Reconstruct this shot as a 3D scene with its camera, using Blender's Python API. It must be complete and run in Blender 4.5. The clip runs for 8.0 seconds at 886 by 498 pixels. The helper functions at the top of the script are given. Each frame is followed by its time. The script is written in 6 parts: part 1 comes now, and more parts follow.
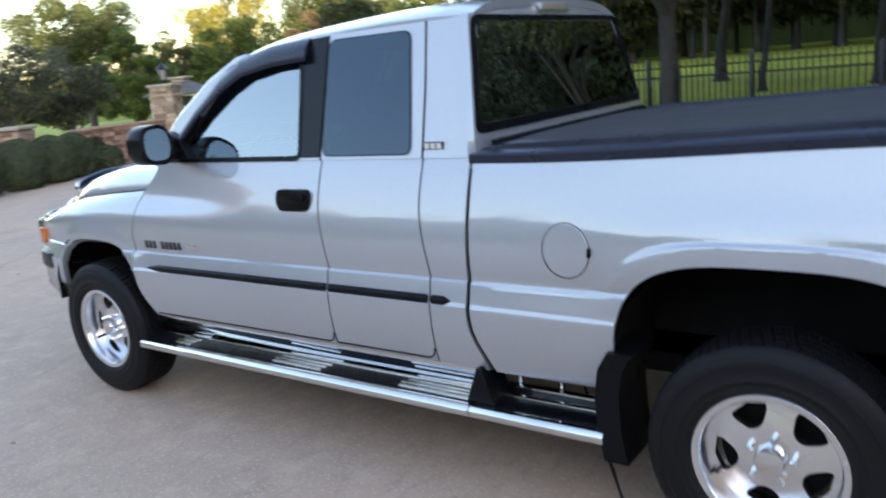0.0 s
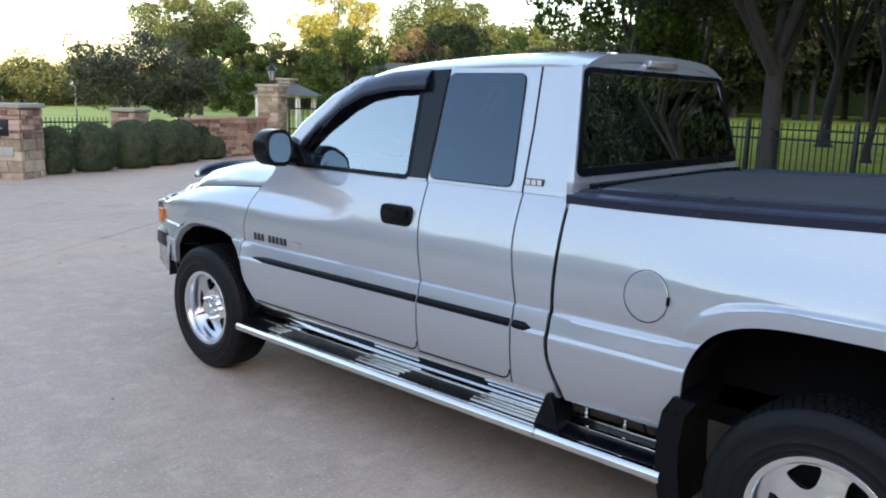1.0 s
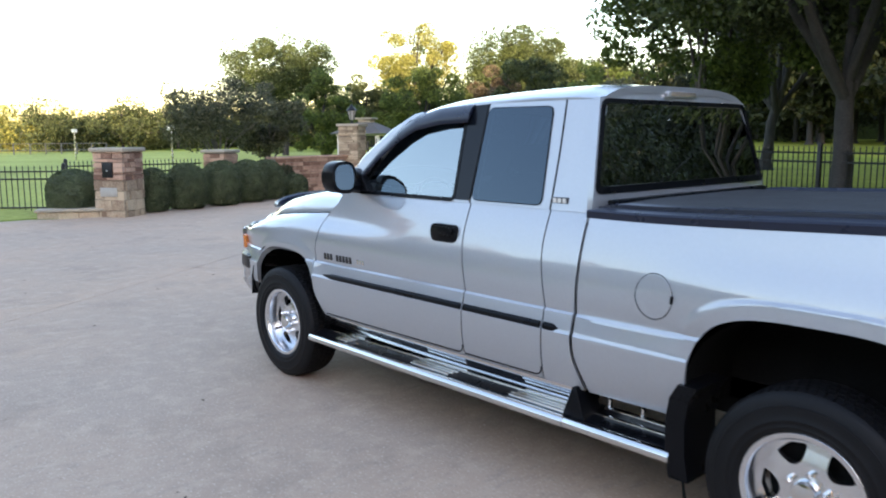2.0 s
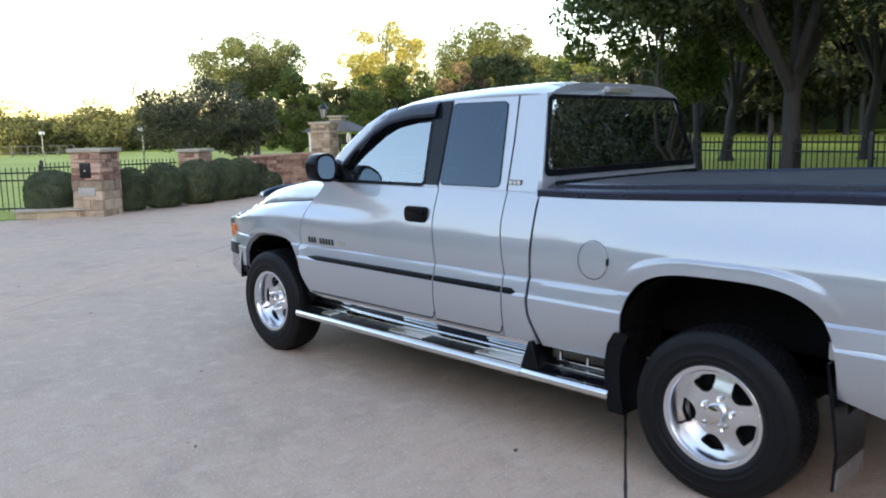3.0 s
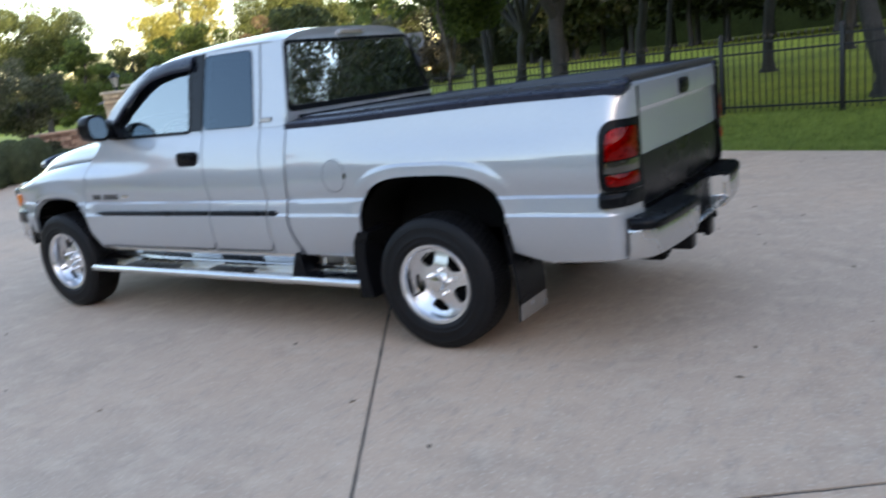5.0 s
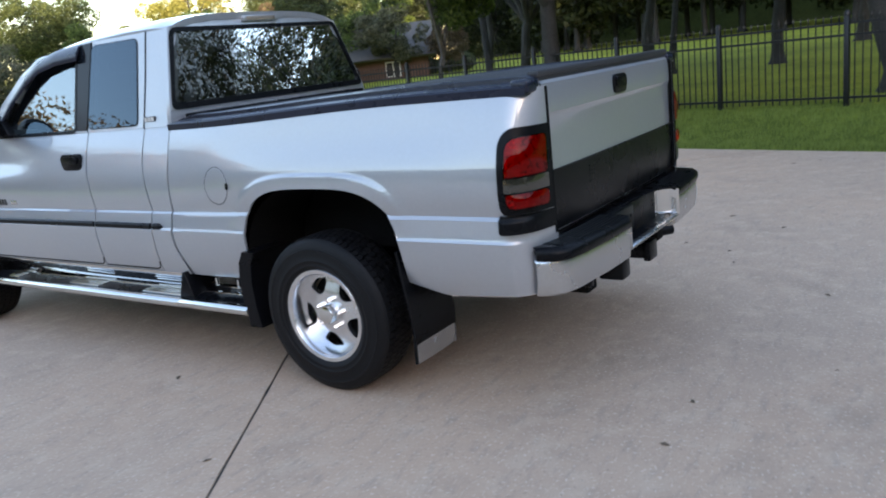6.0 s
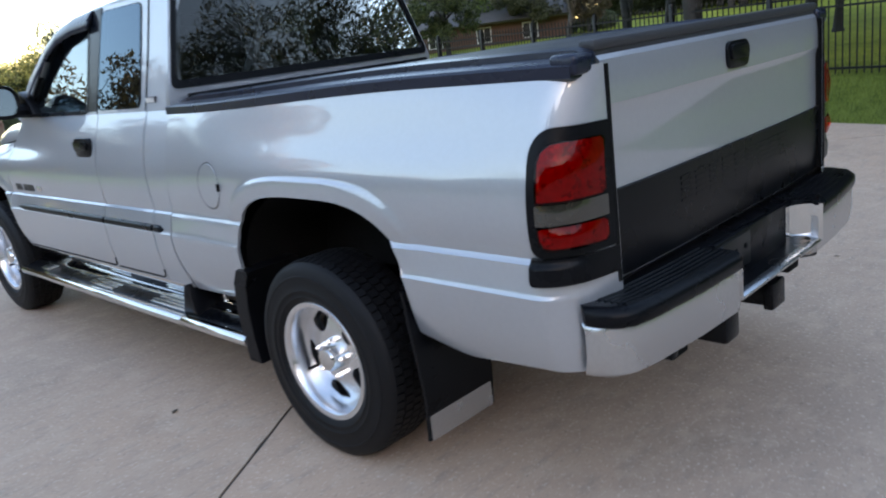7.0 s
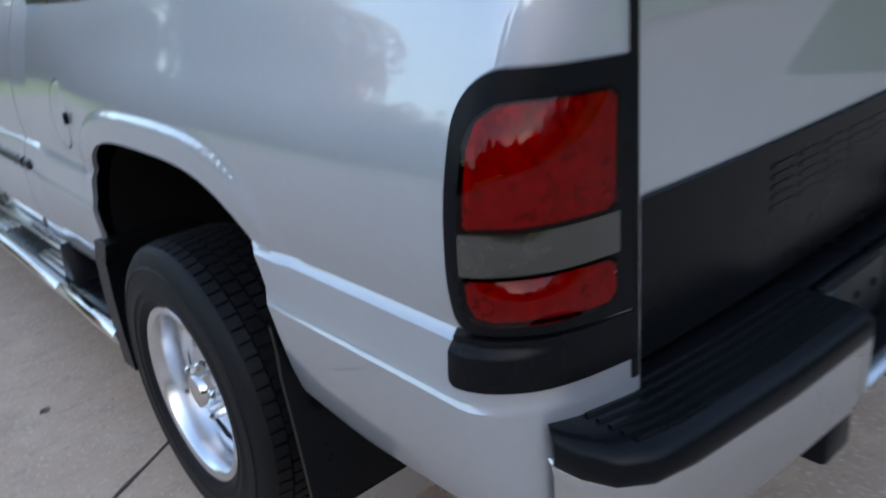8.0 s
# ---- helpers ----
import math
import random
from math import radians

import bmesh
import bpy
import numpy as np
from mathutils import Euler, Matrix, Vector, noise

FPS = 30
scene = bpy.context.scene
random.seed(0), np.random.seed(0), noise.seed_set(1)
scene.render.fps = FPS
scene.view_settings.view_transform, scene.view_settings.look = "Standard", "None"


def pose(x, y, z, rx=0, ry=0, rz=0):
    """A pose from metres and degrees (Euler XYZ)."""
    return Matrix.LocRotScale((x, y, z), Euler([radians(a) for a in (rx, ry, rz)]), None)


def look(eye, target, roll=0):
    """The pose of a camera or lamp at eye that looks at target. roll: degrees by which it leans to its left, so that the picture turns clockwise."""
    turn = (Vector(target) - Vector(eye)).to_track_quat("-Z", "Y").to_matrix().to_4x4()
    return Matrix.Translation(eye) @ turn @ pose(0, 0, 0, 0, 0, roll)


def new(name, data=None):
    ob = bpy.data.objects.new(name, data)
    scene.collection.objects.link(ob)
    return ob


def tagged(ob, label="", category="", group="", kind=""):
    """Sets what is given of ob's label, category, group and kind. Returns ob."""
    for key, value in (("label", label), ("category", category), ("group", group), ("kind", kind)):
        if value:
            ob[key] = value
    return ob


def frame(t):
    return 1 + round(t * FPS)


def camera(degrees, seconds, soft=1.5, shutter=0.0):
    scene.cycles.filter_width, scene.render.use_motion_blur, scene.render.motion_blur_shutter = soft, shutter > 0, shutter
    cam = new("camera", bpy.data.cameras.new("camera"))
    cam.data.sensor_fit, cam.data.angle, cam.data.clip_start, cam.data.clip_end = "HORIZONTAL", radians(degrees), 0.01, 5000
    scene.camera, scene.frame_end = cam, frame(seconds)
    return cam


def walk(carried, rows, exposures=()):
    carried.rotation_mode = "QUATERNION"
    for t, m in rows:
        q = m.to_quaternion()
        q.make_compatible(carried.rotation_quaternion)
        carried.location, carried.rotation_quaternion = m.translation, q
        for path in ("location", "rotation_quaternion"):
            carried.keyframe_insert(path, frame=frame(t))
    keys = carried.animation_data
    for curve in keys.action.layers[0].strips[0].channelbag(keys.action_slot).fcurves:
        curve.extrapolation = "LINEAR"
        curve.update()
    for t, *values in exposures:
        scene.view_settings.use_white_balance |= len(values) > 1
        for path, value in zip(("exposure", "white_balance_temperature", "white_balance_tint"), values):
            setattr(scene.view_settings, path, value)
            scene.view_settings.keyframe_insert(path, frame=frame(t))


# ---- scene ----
cam = camera(59.0, 8.0, soft=1.9, shutter=0.45)
PATH = [
    (0, (0.518, -3.195, 1.599), (-0.635, -1.621, 1.159), -5.4),
    (0.5, (0.541, -3.233, 1.628), (-0.743, -1.744, 1.258), -0.0),
    (1, (0.6, -3.418, 1.65), (-0.704, -1.948, 1.276), 1.4),
    (1.5, (0.762, -3.512, 1.681), (-0.662, -2.135, 1.41), 0.3),
    (1.7, (0.888, -3.556, 1.651), (-0.581, -2.228, 1.372), 0.2),
    (2.8, (1.426, -3.932, 1.618), (0.004, -2.559, 1.312), -1.6),
    (3, (1.5, -4.028, 1.609), (0.086, -2.645, 1.312), -1.1),
    (3.5, (1.762, -4.148, 1.585), (0.405, -2.712, 1.27), -2.2),
    (4, (2.032, -4.256, 1.59), (0.79, -2.731, 1.223), -4.4),
    (4.5, (2.219, -4.427, 1.569), (1.199, -2.757, 1.16), -3.3),
    (4.8, (2.288, -4.441, 1.553), (1.181, -2.848, 1.068), -6.5),
    (5, (2.352, -4.357, 1.519), (1.267, -2.739, 1.07), -6.9),
    (5.2, (2.479, -4.213, 1.517), (1.442, -2.558, 1.087), -6.7),
    (6.3, (2.473, -3.2, 1.456), (1.32, -1.636, 0.98), -7.1),
    (6.5, (2.408, -3.009, 1.448), (1.221, -1.469, 0.983), -7.6),
    (7, (2.212, -2.47, 1.447), (0.833, -1.119, 0.924), -7.4),
    (7.5, (1.958, -1.973, 1.418), (0.601, -0.628, 0.824), -7.3),
    (7.8, (1.768, -1.659, 1.403), (0.391, -0.385, 0.71), -7.1),
    (8, (1.675, -1.529, 1.334), (0.238, -0.345, 0.602), -5.6),
]
walk(cam, [(t, look(eye, target, roll)) for t, eye, target, roll in PATH], exposures=[(0.0, 2.93, 7150.0, 24.0), (3.0, 2.87, 7200.0, 24.0), (5.0, 2.86, 7200.0, 23.0), (7.0, 2.83, 7150.0, 23.0), (8.0, 2.76, 6950.0, 22.0)])

# ---- world and light ----
SUN_AZ, SUN_EL = (0.75, -0.66), 7.0
world = bpy.data.worlds.new("sky")
scene.world = world
world.use_nodes = True
wn = world.node_tree
sky = wn.nodes.new("ShaderNodeTexSky")
sky.sky_type, sky.sun_disc = "NISHITA", False
sky.sun_elevation = radians(SUN_EL)
sky.sun_rotation = math.atan2(SUN_AZ[0], SUN_AZ[1])
sky.air_density, sky.dust_density, sky.ozone_density = 1.0, 0.8, 1.6
background = wn.nodes["Background"]
background.inputs["Strength"].default_value = 0.15
wn.links.new(sky.outputs[0], background.inputs["Color"])
sun = new("sun", bpy.data.lights.new("sun", "SUN"))
sun.data.energy, sun.data.angle, sun.data.color = 2.4, radians(0.6), (1.0, 0.84, 0.58)
sun.matrix_world = look((SUN_AZ[0] * 60, SUN_AZ[1] * 60, 60 * math.tan(radians(SUN_EL))), (0, 0, 0))


# ---- materials ----
def shade(name, colour, rough=0.5, metal=0.0, vary=0.12, scale=8.0, fine=90.0, bump=0.05, bump_size=60.0, coat=0.0, colour2=None, per=0.0, spec=0.5):
    """A procedural surface: two scales of colour variation, roughness wear and fine relief."""
    m = bpy.data.materials.new(name)
    m.use_nodes = True
    t = m.node_tree
    p = t.nodes["Principled BSDF"]
    p.inputs["Metallic"].default_value = metal
    p.inputs["Coat Weight"].default_value = coat
    p.inputs["Coat Roughness"].default_value = 0.03
    p.inputs["Coat IOR"].default_value = 1.6
    p.inputs["Specular IOR Level"].default_value = spec
    co = t.nodes.new("ShaderNodeTexCoord")
    n1, n2 = t.nodes.new("ShaderNodeTexNoise"), t.nodes.new("ShaderNodeTexNoise")
    n1.inputs["Scale"].default_value, n1.inputs["Detail"].default_value = scale, 4
    n2.inputs["Scale"].default_value, n2.inputs["Detail"].default_value = fine, 2
    for n in (n1, n2):
        t.links.new(co.outputs["Object"], n.inputs["Vector"])
    add = t.nodes.new("ShaderNodeMath")
    add.operation = "ADD"
    t.links.new(n1.outputs[0], add.inputs[0])
    t.links.new(n2.outputs[0], add.inputs[1])
    src = add.outputs[0]
    if per:
        info = t.nodes.new("ShaderNodeObjectInfo")
        geo = t.nodes.new("ShaderNodeNewGeometry")
        s = t.nodes.new("ShaderNodeMath")
        s.operation = "ADD"
        t.links.new(info.outputs["Random"], s.inputs[0])
        t.links.new(geo.outputs["Random Per Island"], s.inputs[1])
        fr = t.nodes.new("ShaderNodeMath")
        fr.operation = "FRACT"
        t.links.new(s.outputs[0], fr.inputs[0])
        mu = t.nodes.new("ShaderNodeMath")
        mu.operation = "MULTIPLY_ADD"
        mu.inputs[1].default_value, mu.inputs[2].default_value = per, -per / 2
        t.links.new(fr.outputs[0], mu.inputs[0])
        a2 = t.nodes.new("ShaderNodeMath")
        a2.operation = "ADD"
        t.links.new(src, a2.inputs[0])
        t.links.new(mu.outputs[0], a2.inputs[1])
        src = a2.outputs[0]
    ramp = t.nodes.new("ShaderNodeValToRGB")
    lo = [max(0, c * (1 - vary)) for c in colour]
    hi = [min(1, c * (1 + vary)) for c in (colour2 or colour)]
    ramp.color_ramp.elements[0].position, ramp.color_ramp.elements[1].position = 0.3, 0.7
    ramp.color_ramp.elements[0].color, ramp.color_ramp.elements[1].color = (*lo, 1), (*hi, 1)
    half = t.nodes.new("ShaderNodeMath")
    half.operation = "MULTIPLY"
    half.inputs[1].default_value = 0.5
    t.links.new(src, half.inputs[0])
    t.links.new(half.outputs[0], ramp.inputs[0])
    t.links.new(ramp.outputs[0], p.inputs["Base Color"])
    mr = t.nodes.new("ShaderNodeMapRange")
    mr.inputs["To Min"].default_value, mr.inputs["To Max"].default_value = max(0.02, rough * 0.85), min(1, rough * 1.15)
    t.links.new(n1.outputs[0], mr.inputs["Value"])
    t.links.new(mr.outputs[0], p.inputs["Roughness"])
    if bump:
        nb = t.nodes.new("ShaderNodeTexNoise")
        nb.inputs["Scale"].default_value, nb.inputs["Detail"].default_value = bump_size, 3
        t.links.new(co.outputs["Object"], nb.inputs["Vector"])
        b = t.nodes.new("ShaderNodeBump")
        b.inputs["Strength"].default_value, b.inputs["Distance"].default_value = min(1, bump), 0.01
        t.links.new(nb.outputs[0], b.inputs["Height"])
        t.links.new(b.outputs[0], p.inputs["Normal"])
    return m


def glass(name, tint, ior=1.5, gloss=(1.0, 1.0, 1.0)):
    m = bpy.data.materials.new(name)
    m.use_nodes = True
    t = m.node_tree
    t.nodes.remove(t.nodes["Principled BSDF"])
    out = t.nodes["Material Output"]
    tr, gl, fr, mx = (t.nodes.new(k) for k in ("ShaderNodeBsdfTransparent", "ShaderNodeBsdfGlossy", "ShaderNodeFresnel", "ShaderNodeMixShader"))
    tr.inputs[0].default_value = (*tint, 1)
    gl.inputs["Roughness"].default_value = 0.0
    gl.inputs["Color"].default_value = (*gloss, 1)
    fr.inputs["IOR"].default_value = ior
    t.links.new(fr.outputs[0], mx.inputs[0])
    t.links.new(tr.outputs[0], mx.inputs[1])
    t.links.new(gl.outputs[0], mx.inputs[2])
    t.links.new(mx.outputs[0], out.inputs[0])
    return m


def leaf(name, dark, light, through_=0.35, per=0.9):
    """Leaves: two-tone by clump, with light coming through."""
    m = shade(name, dark, 0.55, vary=0.25, scale=0.7, fine=5.0, bump=0, colour2=light, per=per, spec=0.3)
    t = m.node_tree
    p = t.nodes["Principled BSDF"]
    tl, mx = t.nodes.new("ShaderNodeBsdfTranslucent"), t.nodes.new("ShaderNodeMixShader")
    ramp = p.inputs["Base Color"].links[0].from_socket
    t.links.new(ramp, tl.inputs[0])
    mx.inputs[0].default_value = through_
    t.links.new(p.outputs[0], mx.inputs[1])
    t.links.new(tl.outputs[0], mx.inputs[2])
    t.links.new(mx.outputs[0], t.nodes["Material Output"].inputs[0])
    return m


def concrete(name):
    """Broomed concrete: broad tan and grey stains, soft blotches, sandy grain and scattered pale and dark grit."""
    m = bpy.data.materials.new(name)
    m.use_nodes = True
    t = m.node_tree
    p = t.nodes["Principled BSDF"]
    p.inputs["Roughness"].default_value = 0.88
    p.inputs["Specular IOR Level"].default_value = 0.3
    geo = t.nodes.new("ShaderNodeNewGeometry")

    def noise_at(scale, detail, rough=0.55, stretch=None):
        n = t.nodes.new("ShaderNodeTexNoise")
        n.inputs["Scale"].default_value, n.inputs["Detail"].default_value, n.inputs["Roughness"].default_value = scale, detail, rough
        src = geo.outputs["Position"]
        if stretch:
            mp = t.nodes.new("ShaderNodeMapping")
            mp.inputs["Scale"].default_value = stretch
            mp.inputs["Rotation"].default_value = (0, 0, 0.98)
            t.links.new(src, mp.inputs["Vector"])
            src = mp.outputs[0]
        t.links.new(src, n.inputs["Vector"])
        return n.outputs[0]

    def blend(a, b, fac, lo, hi, amount, mode="MIX"):
        mr = t.nodes.new("ShaderNodeMapRange")
        mr.inputs["From Min"].default_value, mr.inputs["From Max"].default_value = lo, hi
        mr.inputs["To Max"].default_value = amount
        t.links.new(fac, mr.inputs["Value"])
        mx = t.nodes.new("ShaderNodeMix")
        mx.data_type, mx.blend_type = "RGBA", mode
        t.links.new(mr.outputs[0], mx.inputs[0])
        for k, c in ((6, a), (7, b)):
            if isinstance(c, tuple):
                mx.inputs[k].default_value = (*c, 1)
            else:
                t.links.new(c, mx.inputs[k])
        return mx.outputs[2]

    c = blend((0.468, 0.344, 0.258), (0.572, 0.390, 0.273), noise_at(0.33, 5), 0.40, 0.60, 1.0)
    c = blend(c, (0.33, 0.246, 0.186), noise_at(1.3, 6, 0.65), 0.50, 0.70, 0.65)
    c = blend(c, (0.64, 0.485, 0.365), noise_at(5.5, 5, 0.65), 0.50, 0.68, 0.6)
    c = blend(c, (0.37, 0.28, 0.215), noise_at(17, 5, 0.7, (1.0, 0.35, 1.0)), 0.52, 0.68, 0.65)
    c = blend(c, (0.80, 0.67, 0.55), noise_at(60, 4, 0.65), 0.56, 0.70, 0.8)
    c = blend(c, (0.20, 0.15, 0.115), noise_at(48, 4, 0.65), 0.60, 0.74, 0.8)
    info = t.nodes.new("ShaderNodeObjectInfo")
    c = blend(c, (0.42, 0.34, 0.275), info.outputs["Random"], 0.0, 1.0, 0.22)
    t.links.new(c, p.inputs["Base Color"])
    b = t.nodes.new("ShaderNodeBump")
    b.inputs["Strength"].default_value, b.inputs["Distance"].default_value = 0.16, 0.006
    t.links.new(noise_at(85, 4, 0.6), b.inputs["Height"])
    t.links.new(b.outputs[0], p.inputs["Normal"])
    return m


M = {}
M["paint"] = shade("silver_paint", (0.445, 0.466, 0.495), 0.43, 0.52, vary=0.03, scale=1.5, fine=60, bump=0, coat=1.0)
M["paint"].node_tree.nodes["Principled BSDF"].inputs["Coat IOR"].default_value = 2.1
M["trim"] = shade("black_plastic", (0.005, 0.0055, 0.007), 0.28, vary=0.25, scale=6, fine=120, bump=0.06, bump_size=500, spec=0.14)
# Near-black for the underbody, and for gaps and insides that lie in shade.
M["void"] = shade("dark_underbody_and_gaps", (0.009, 0.009, 0.009), 0.9, vary=0.4, scale=10, bump=0.1, spec=0.1)
M["vinyl"] = shade("black_vinyl", (0.035, 0.036, 0.04), 0.5, vary=0.15, scale=5, fine=300, bump=0.12, bump_size=700)
M["rail"] = shade("rail_cap", (0.011, 0.016, 0.034), 0.28, vary=0.2, scale=5, fine=200, bump=0.03, bump_size=400)
M["chrome"] = shade("chrome", (0.78, 0.78, 0.77), 0.09, 1.0, vary=0.04, scale=6, bump=0.015, bump_size=40)
M["steel"] = shade("bumper_steel", (0.60, 0.61, 0.63), 0.27, 1.0, vary=0.06, scale=5, bump=0.02, bump_size=60)
M["alloy"] = shade("polished_alloy", (0.82, 0.83, 0.85), 0.26, 1.0, vary=0.08, scale=14, fine=200, bump=0.05, bump_size=250)
M["rubber"] = shade("tyre_rubber", (0.007, 0.007, 0.008), 0.55, vary=0.3, scale=9, fine=150, bump=0.12, bump_size=220, spec=0.22)
M["clear"] = shade("smoked_lens", (0.032, 0.029, 0.022), 0.10, vary=0.4, scale=20, fine=80, bump=0.08, bump_size=90, coat=1.0)
M["dusty"] = shade("dusty_lens", (0.30, 0.25, 0.20), 0.18, vary=0.3, scale=12, fine=60, bump=0.05, coat=0.6)
M["amber"] = shade("amber_lens", (0.75, 0.2, 0.03), 0.12, vary=0.15, scale=20, bump=0.03, coat=1.0)
M["seat"] = shade("seat_cloth", (0.06, 0.06, 0.065), 0.9, vary=0.2, scale=12, bump=0.2, bump_size=300)
# Gloss tinted blue and IOR raised, so the mirrored sky looks blue and bright.
M["glass"] = glass("clear_window", (0.72, 0.78, 0.78), 4.1, (0.88, 0.97, 1.0))
M["tint"] = glass("tinted_window", (0.17, 0.19, 0.185), 1.43)
M["redglass"] = glass("red_lens", (0.54, 0.003, 0.005), 1.27)
M["reflector"] = shade("lamp_reflector", (0.80, 0.80, 0.80), 0.28, 0.55, vary=0.25, scale=30, fine=60, bump=0.3, bump_size=60)
M["pillar"] = shade("glossy_black_pillar", (0.008, 0.011, 0.016), 0.12, vary=0.15, scale=6, bump=0, spec=0.22)
M["galvanised"] = shade("galvanised_wire", (0.16, 0.16, 0.155), 0.7, 0.2, vary=0.15, scale=6, bump=0)
# Gloss tinted deeper blue: the mirrored sky's hue is put into it.
M["privacy"] = glass("privacy_window", (0.05, 0.055, 0.06), 1.95, (0.62, 0.82, 1.0))
# Dimmed blue-grey far below a real mirror, for the dull reflection in it.
M["mirror"] = shade("mirror_glass", (0.10, 0.155, 0.20), 0.02, 1.0, vary=0.01, bump=0)
M["concrete"] = concrete("driveway_concrete")
M["joint"] = shade("joint_filler", (0.05, 0.047, 0.042), 0.95, vary=0.3, scale=12, bump=0.2)
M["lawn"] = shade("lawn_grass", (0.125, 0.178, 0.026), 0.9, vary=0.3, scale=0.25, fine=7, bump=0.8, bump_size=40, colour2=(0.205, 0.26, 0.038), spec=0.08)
# Two lighter lawn colours with the open sky's brightness put into them.
M["field"] = shade("open_lit_lawn_grass", (0.29, 0.33, 0.08), 0.9, vary=0.2, scale=0.2, fine=6, bump=0.8, bump_size=40, colour2=(0.39, 0.42, 0.12), spec=0.08)
M["lit_lawn"] = shade("far_lit_lawn_grass", (0.175, 0.205, 0.028), 0.9, vary=0.3, scale=0.3, fine=6, bump=0.8, bump_size=40, colour2=(0.27, 0.30, 0.045), spec=0.08)
M["blade"] = leaf("grass_blades", (0.11, 0.165, 0.034), (0.22, 0.285, 0.07))
M["iron"] = shade("black_iron", (0.012, 0.013, 0.015), 0.4, 0.3, vary=0.3, scale=9, bump=0.04)
M["stone"] = shade("sandstone", (0.36, 0.25, 0.17), 0.9, vary=0.3, scale=5, fine=40, bump=0.5, bump_size=45, colour2=(0.46, 0.37, 0.26), per=0.9)
M["brick"] = shade("red_stone", (0.29, 0.155, 0.11), 0.9, vary=0.3, scale=5, fine=40, bump=0.5, bump_size=45, colour2=(0.45, 0.30, 0.22), per=0.9)
M["cap"] = shade("cap_stone", (0.42, 0.37, 0.29), 0.9, vary=0.2, scale=4, fine=40, bump=0.4, bump_size=50)
M["mortar"] = shade("mortar", (0.25, 0.22, 0.18), 0.95, vary=0.2, scale=9, bump=0.3)
M["bark"] = shade("bark", (0.032, 0.031, 0.030), 0.95, vary=0.45, scale=5, fine=30, bump=1.0, bump_size=22)
M["palebark"] = shade("pale_bark", (0.10, 0.094, 0.088), 0.95, vary=0.4, scale=6, fine=30, bump=0.7, bump_size=22)
M["oak"] = leaf("oak_leaves", (0.032, 0.045, 0.018), (0.080, 0.104, 0.040))
M["mid"] = leaf("mid_green_leaves", (0.040, 0.060, 0.020), (0.095, 0.125, 0.042))
# Oak leaf colour darkened: the shade under the trees is put into it.
M["wood"] = leaf("shaded_woodland_leaves", (0.012, 0.018, 0.007), (0.033, 0.044, 0.015), 0.18)
# Low sun on the trees across the drive, put into the leaf colour.
M["sunbrown"] = leaf("sunlit_brown_leaves", (0.15, 0.085, 0.032), (0.32, 0.19, 0.075))
# Darker copy of the leaf colour, so the glass mirrors shaded trees.
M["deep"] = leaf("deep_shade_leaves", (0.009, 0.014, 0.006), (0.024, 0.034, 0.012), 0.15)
M["green"] = leaf("green_leaves", (0.05, 0.085, 0.022), (0.115, 0.165, 0.04))
M["dull"] = leaf("dull_leaves", (0.055, 0.068, 0.036), (0.13, 0.13, 0.08))
M["yellow"] = leaf("yellow_leaves", (0.19, 0.20, 0.05), (0.34, 0.34, 0.10), 0.5)
M["brown"] = leaf("brown_leaves", (0.085, 0.06, 0.035), (0.14, 0.11, 0.065))
M["hedge"] = leaf("hedge_leaves", (0.058, 0.082, 0.042), (0.125, 0.155, 0.080), 0.15, 0.35)
M["roof"] = shade("roof_shingle", (0.10, 0.095, 0.09), 0.9, vary=0.2, scale=3, fine=30, bump=0.5, bump_size=30)
M["white"] = shade("white_paint", (0.75, 0.74, 0.7), 0.6, vary=0.06, scale=4, bump=0.03)
M["house"] = shade("house_brick", (0.13, 0.07, 0.052), 0.9, vary=0.25, scale=3, fine=30, bump=0.3)
M["litter"] = shade("dry_leaf", (0.10, 0.07, 0.045), 0.8, vary=0.4, scale=12, bump=0, per=0.8)
M["plate"] = shade("plaque", (0.42, 0.41, 0.37), 0.6, vary=0.1, scale=10, bump=0.1)
M["letter"] = shade("badge_metal", (0.06, 0.06, 0.065), 0.3, 0.6, vary=0.1, bump=0)


# ---- mesh helpers ----
def finish(name, bm, material, parent=None, label="", angle=35, recalc=True):
    if recalc:
        bmesh.ops.recalc_face_normals(bm, faces=bm.faces)
    me = bpy.data.meshes.new(name)
    bm.to_mesh(me)
    bm.free()
    if angle:
        me.shade_smooth()
        me.set_sharp_from_angle(angle=radians(angle))
    me.materials.append(M[material])
    ob = new(name, me)
    if parent is not None:
        ob.parent = parent
    if label:
        tagged(ob, label)
    return ob


def part(name, bm, material, parent, label="", angle=35):
    return finish(name, bm, material, parent, label, angle)


def raw(name, verts, faces, material, parent=None, label="", smooth=False):
    me = bpy.data.meshes.new(name)
    me.from_pydata(verts, [], faces)
    if smooth:
        me.shade_smooth()
    me.materials.append(M[material])
    ob = new(name, me)
    if parent is not None:
        ob.parent = parent
    if label:
        tagged(ob, label)
    return ob


def empty(name, label, category, at=(0, 0, 0), rz=0.0, group="", kind=""):
    e = new(name)
    e.matrix_basis = pose(*at, 0, 0, rz)
    e.empty_display_size = 0.1
    return tagged(e, label, category, group, kind)


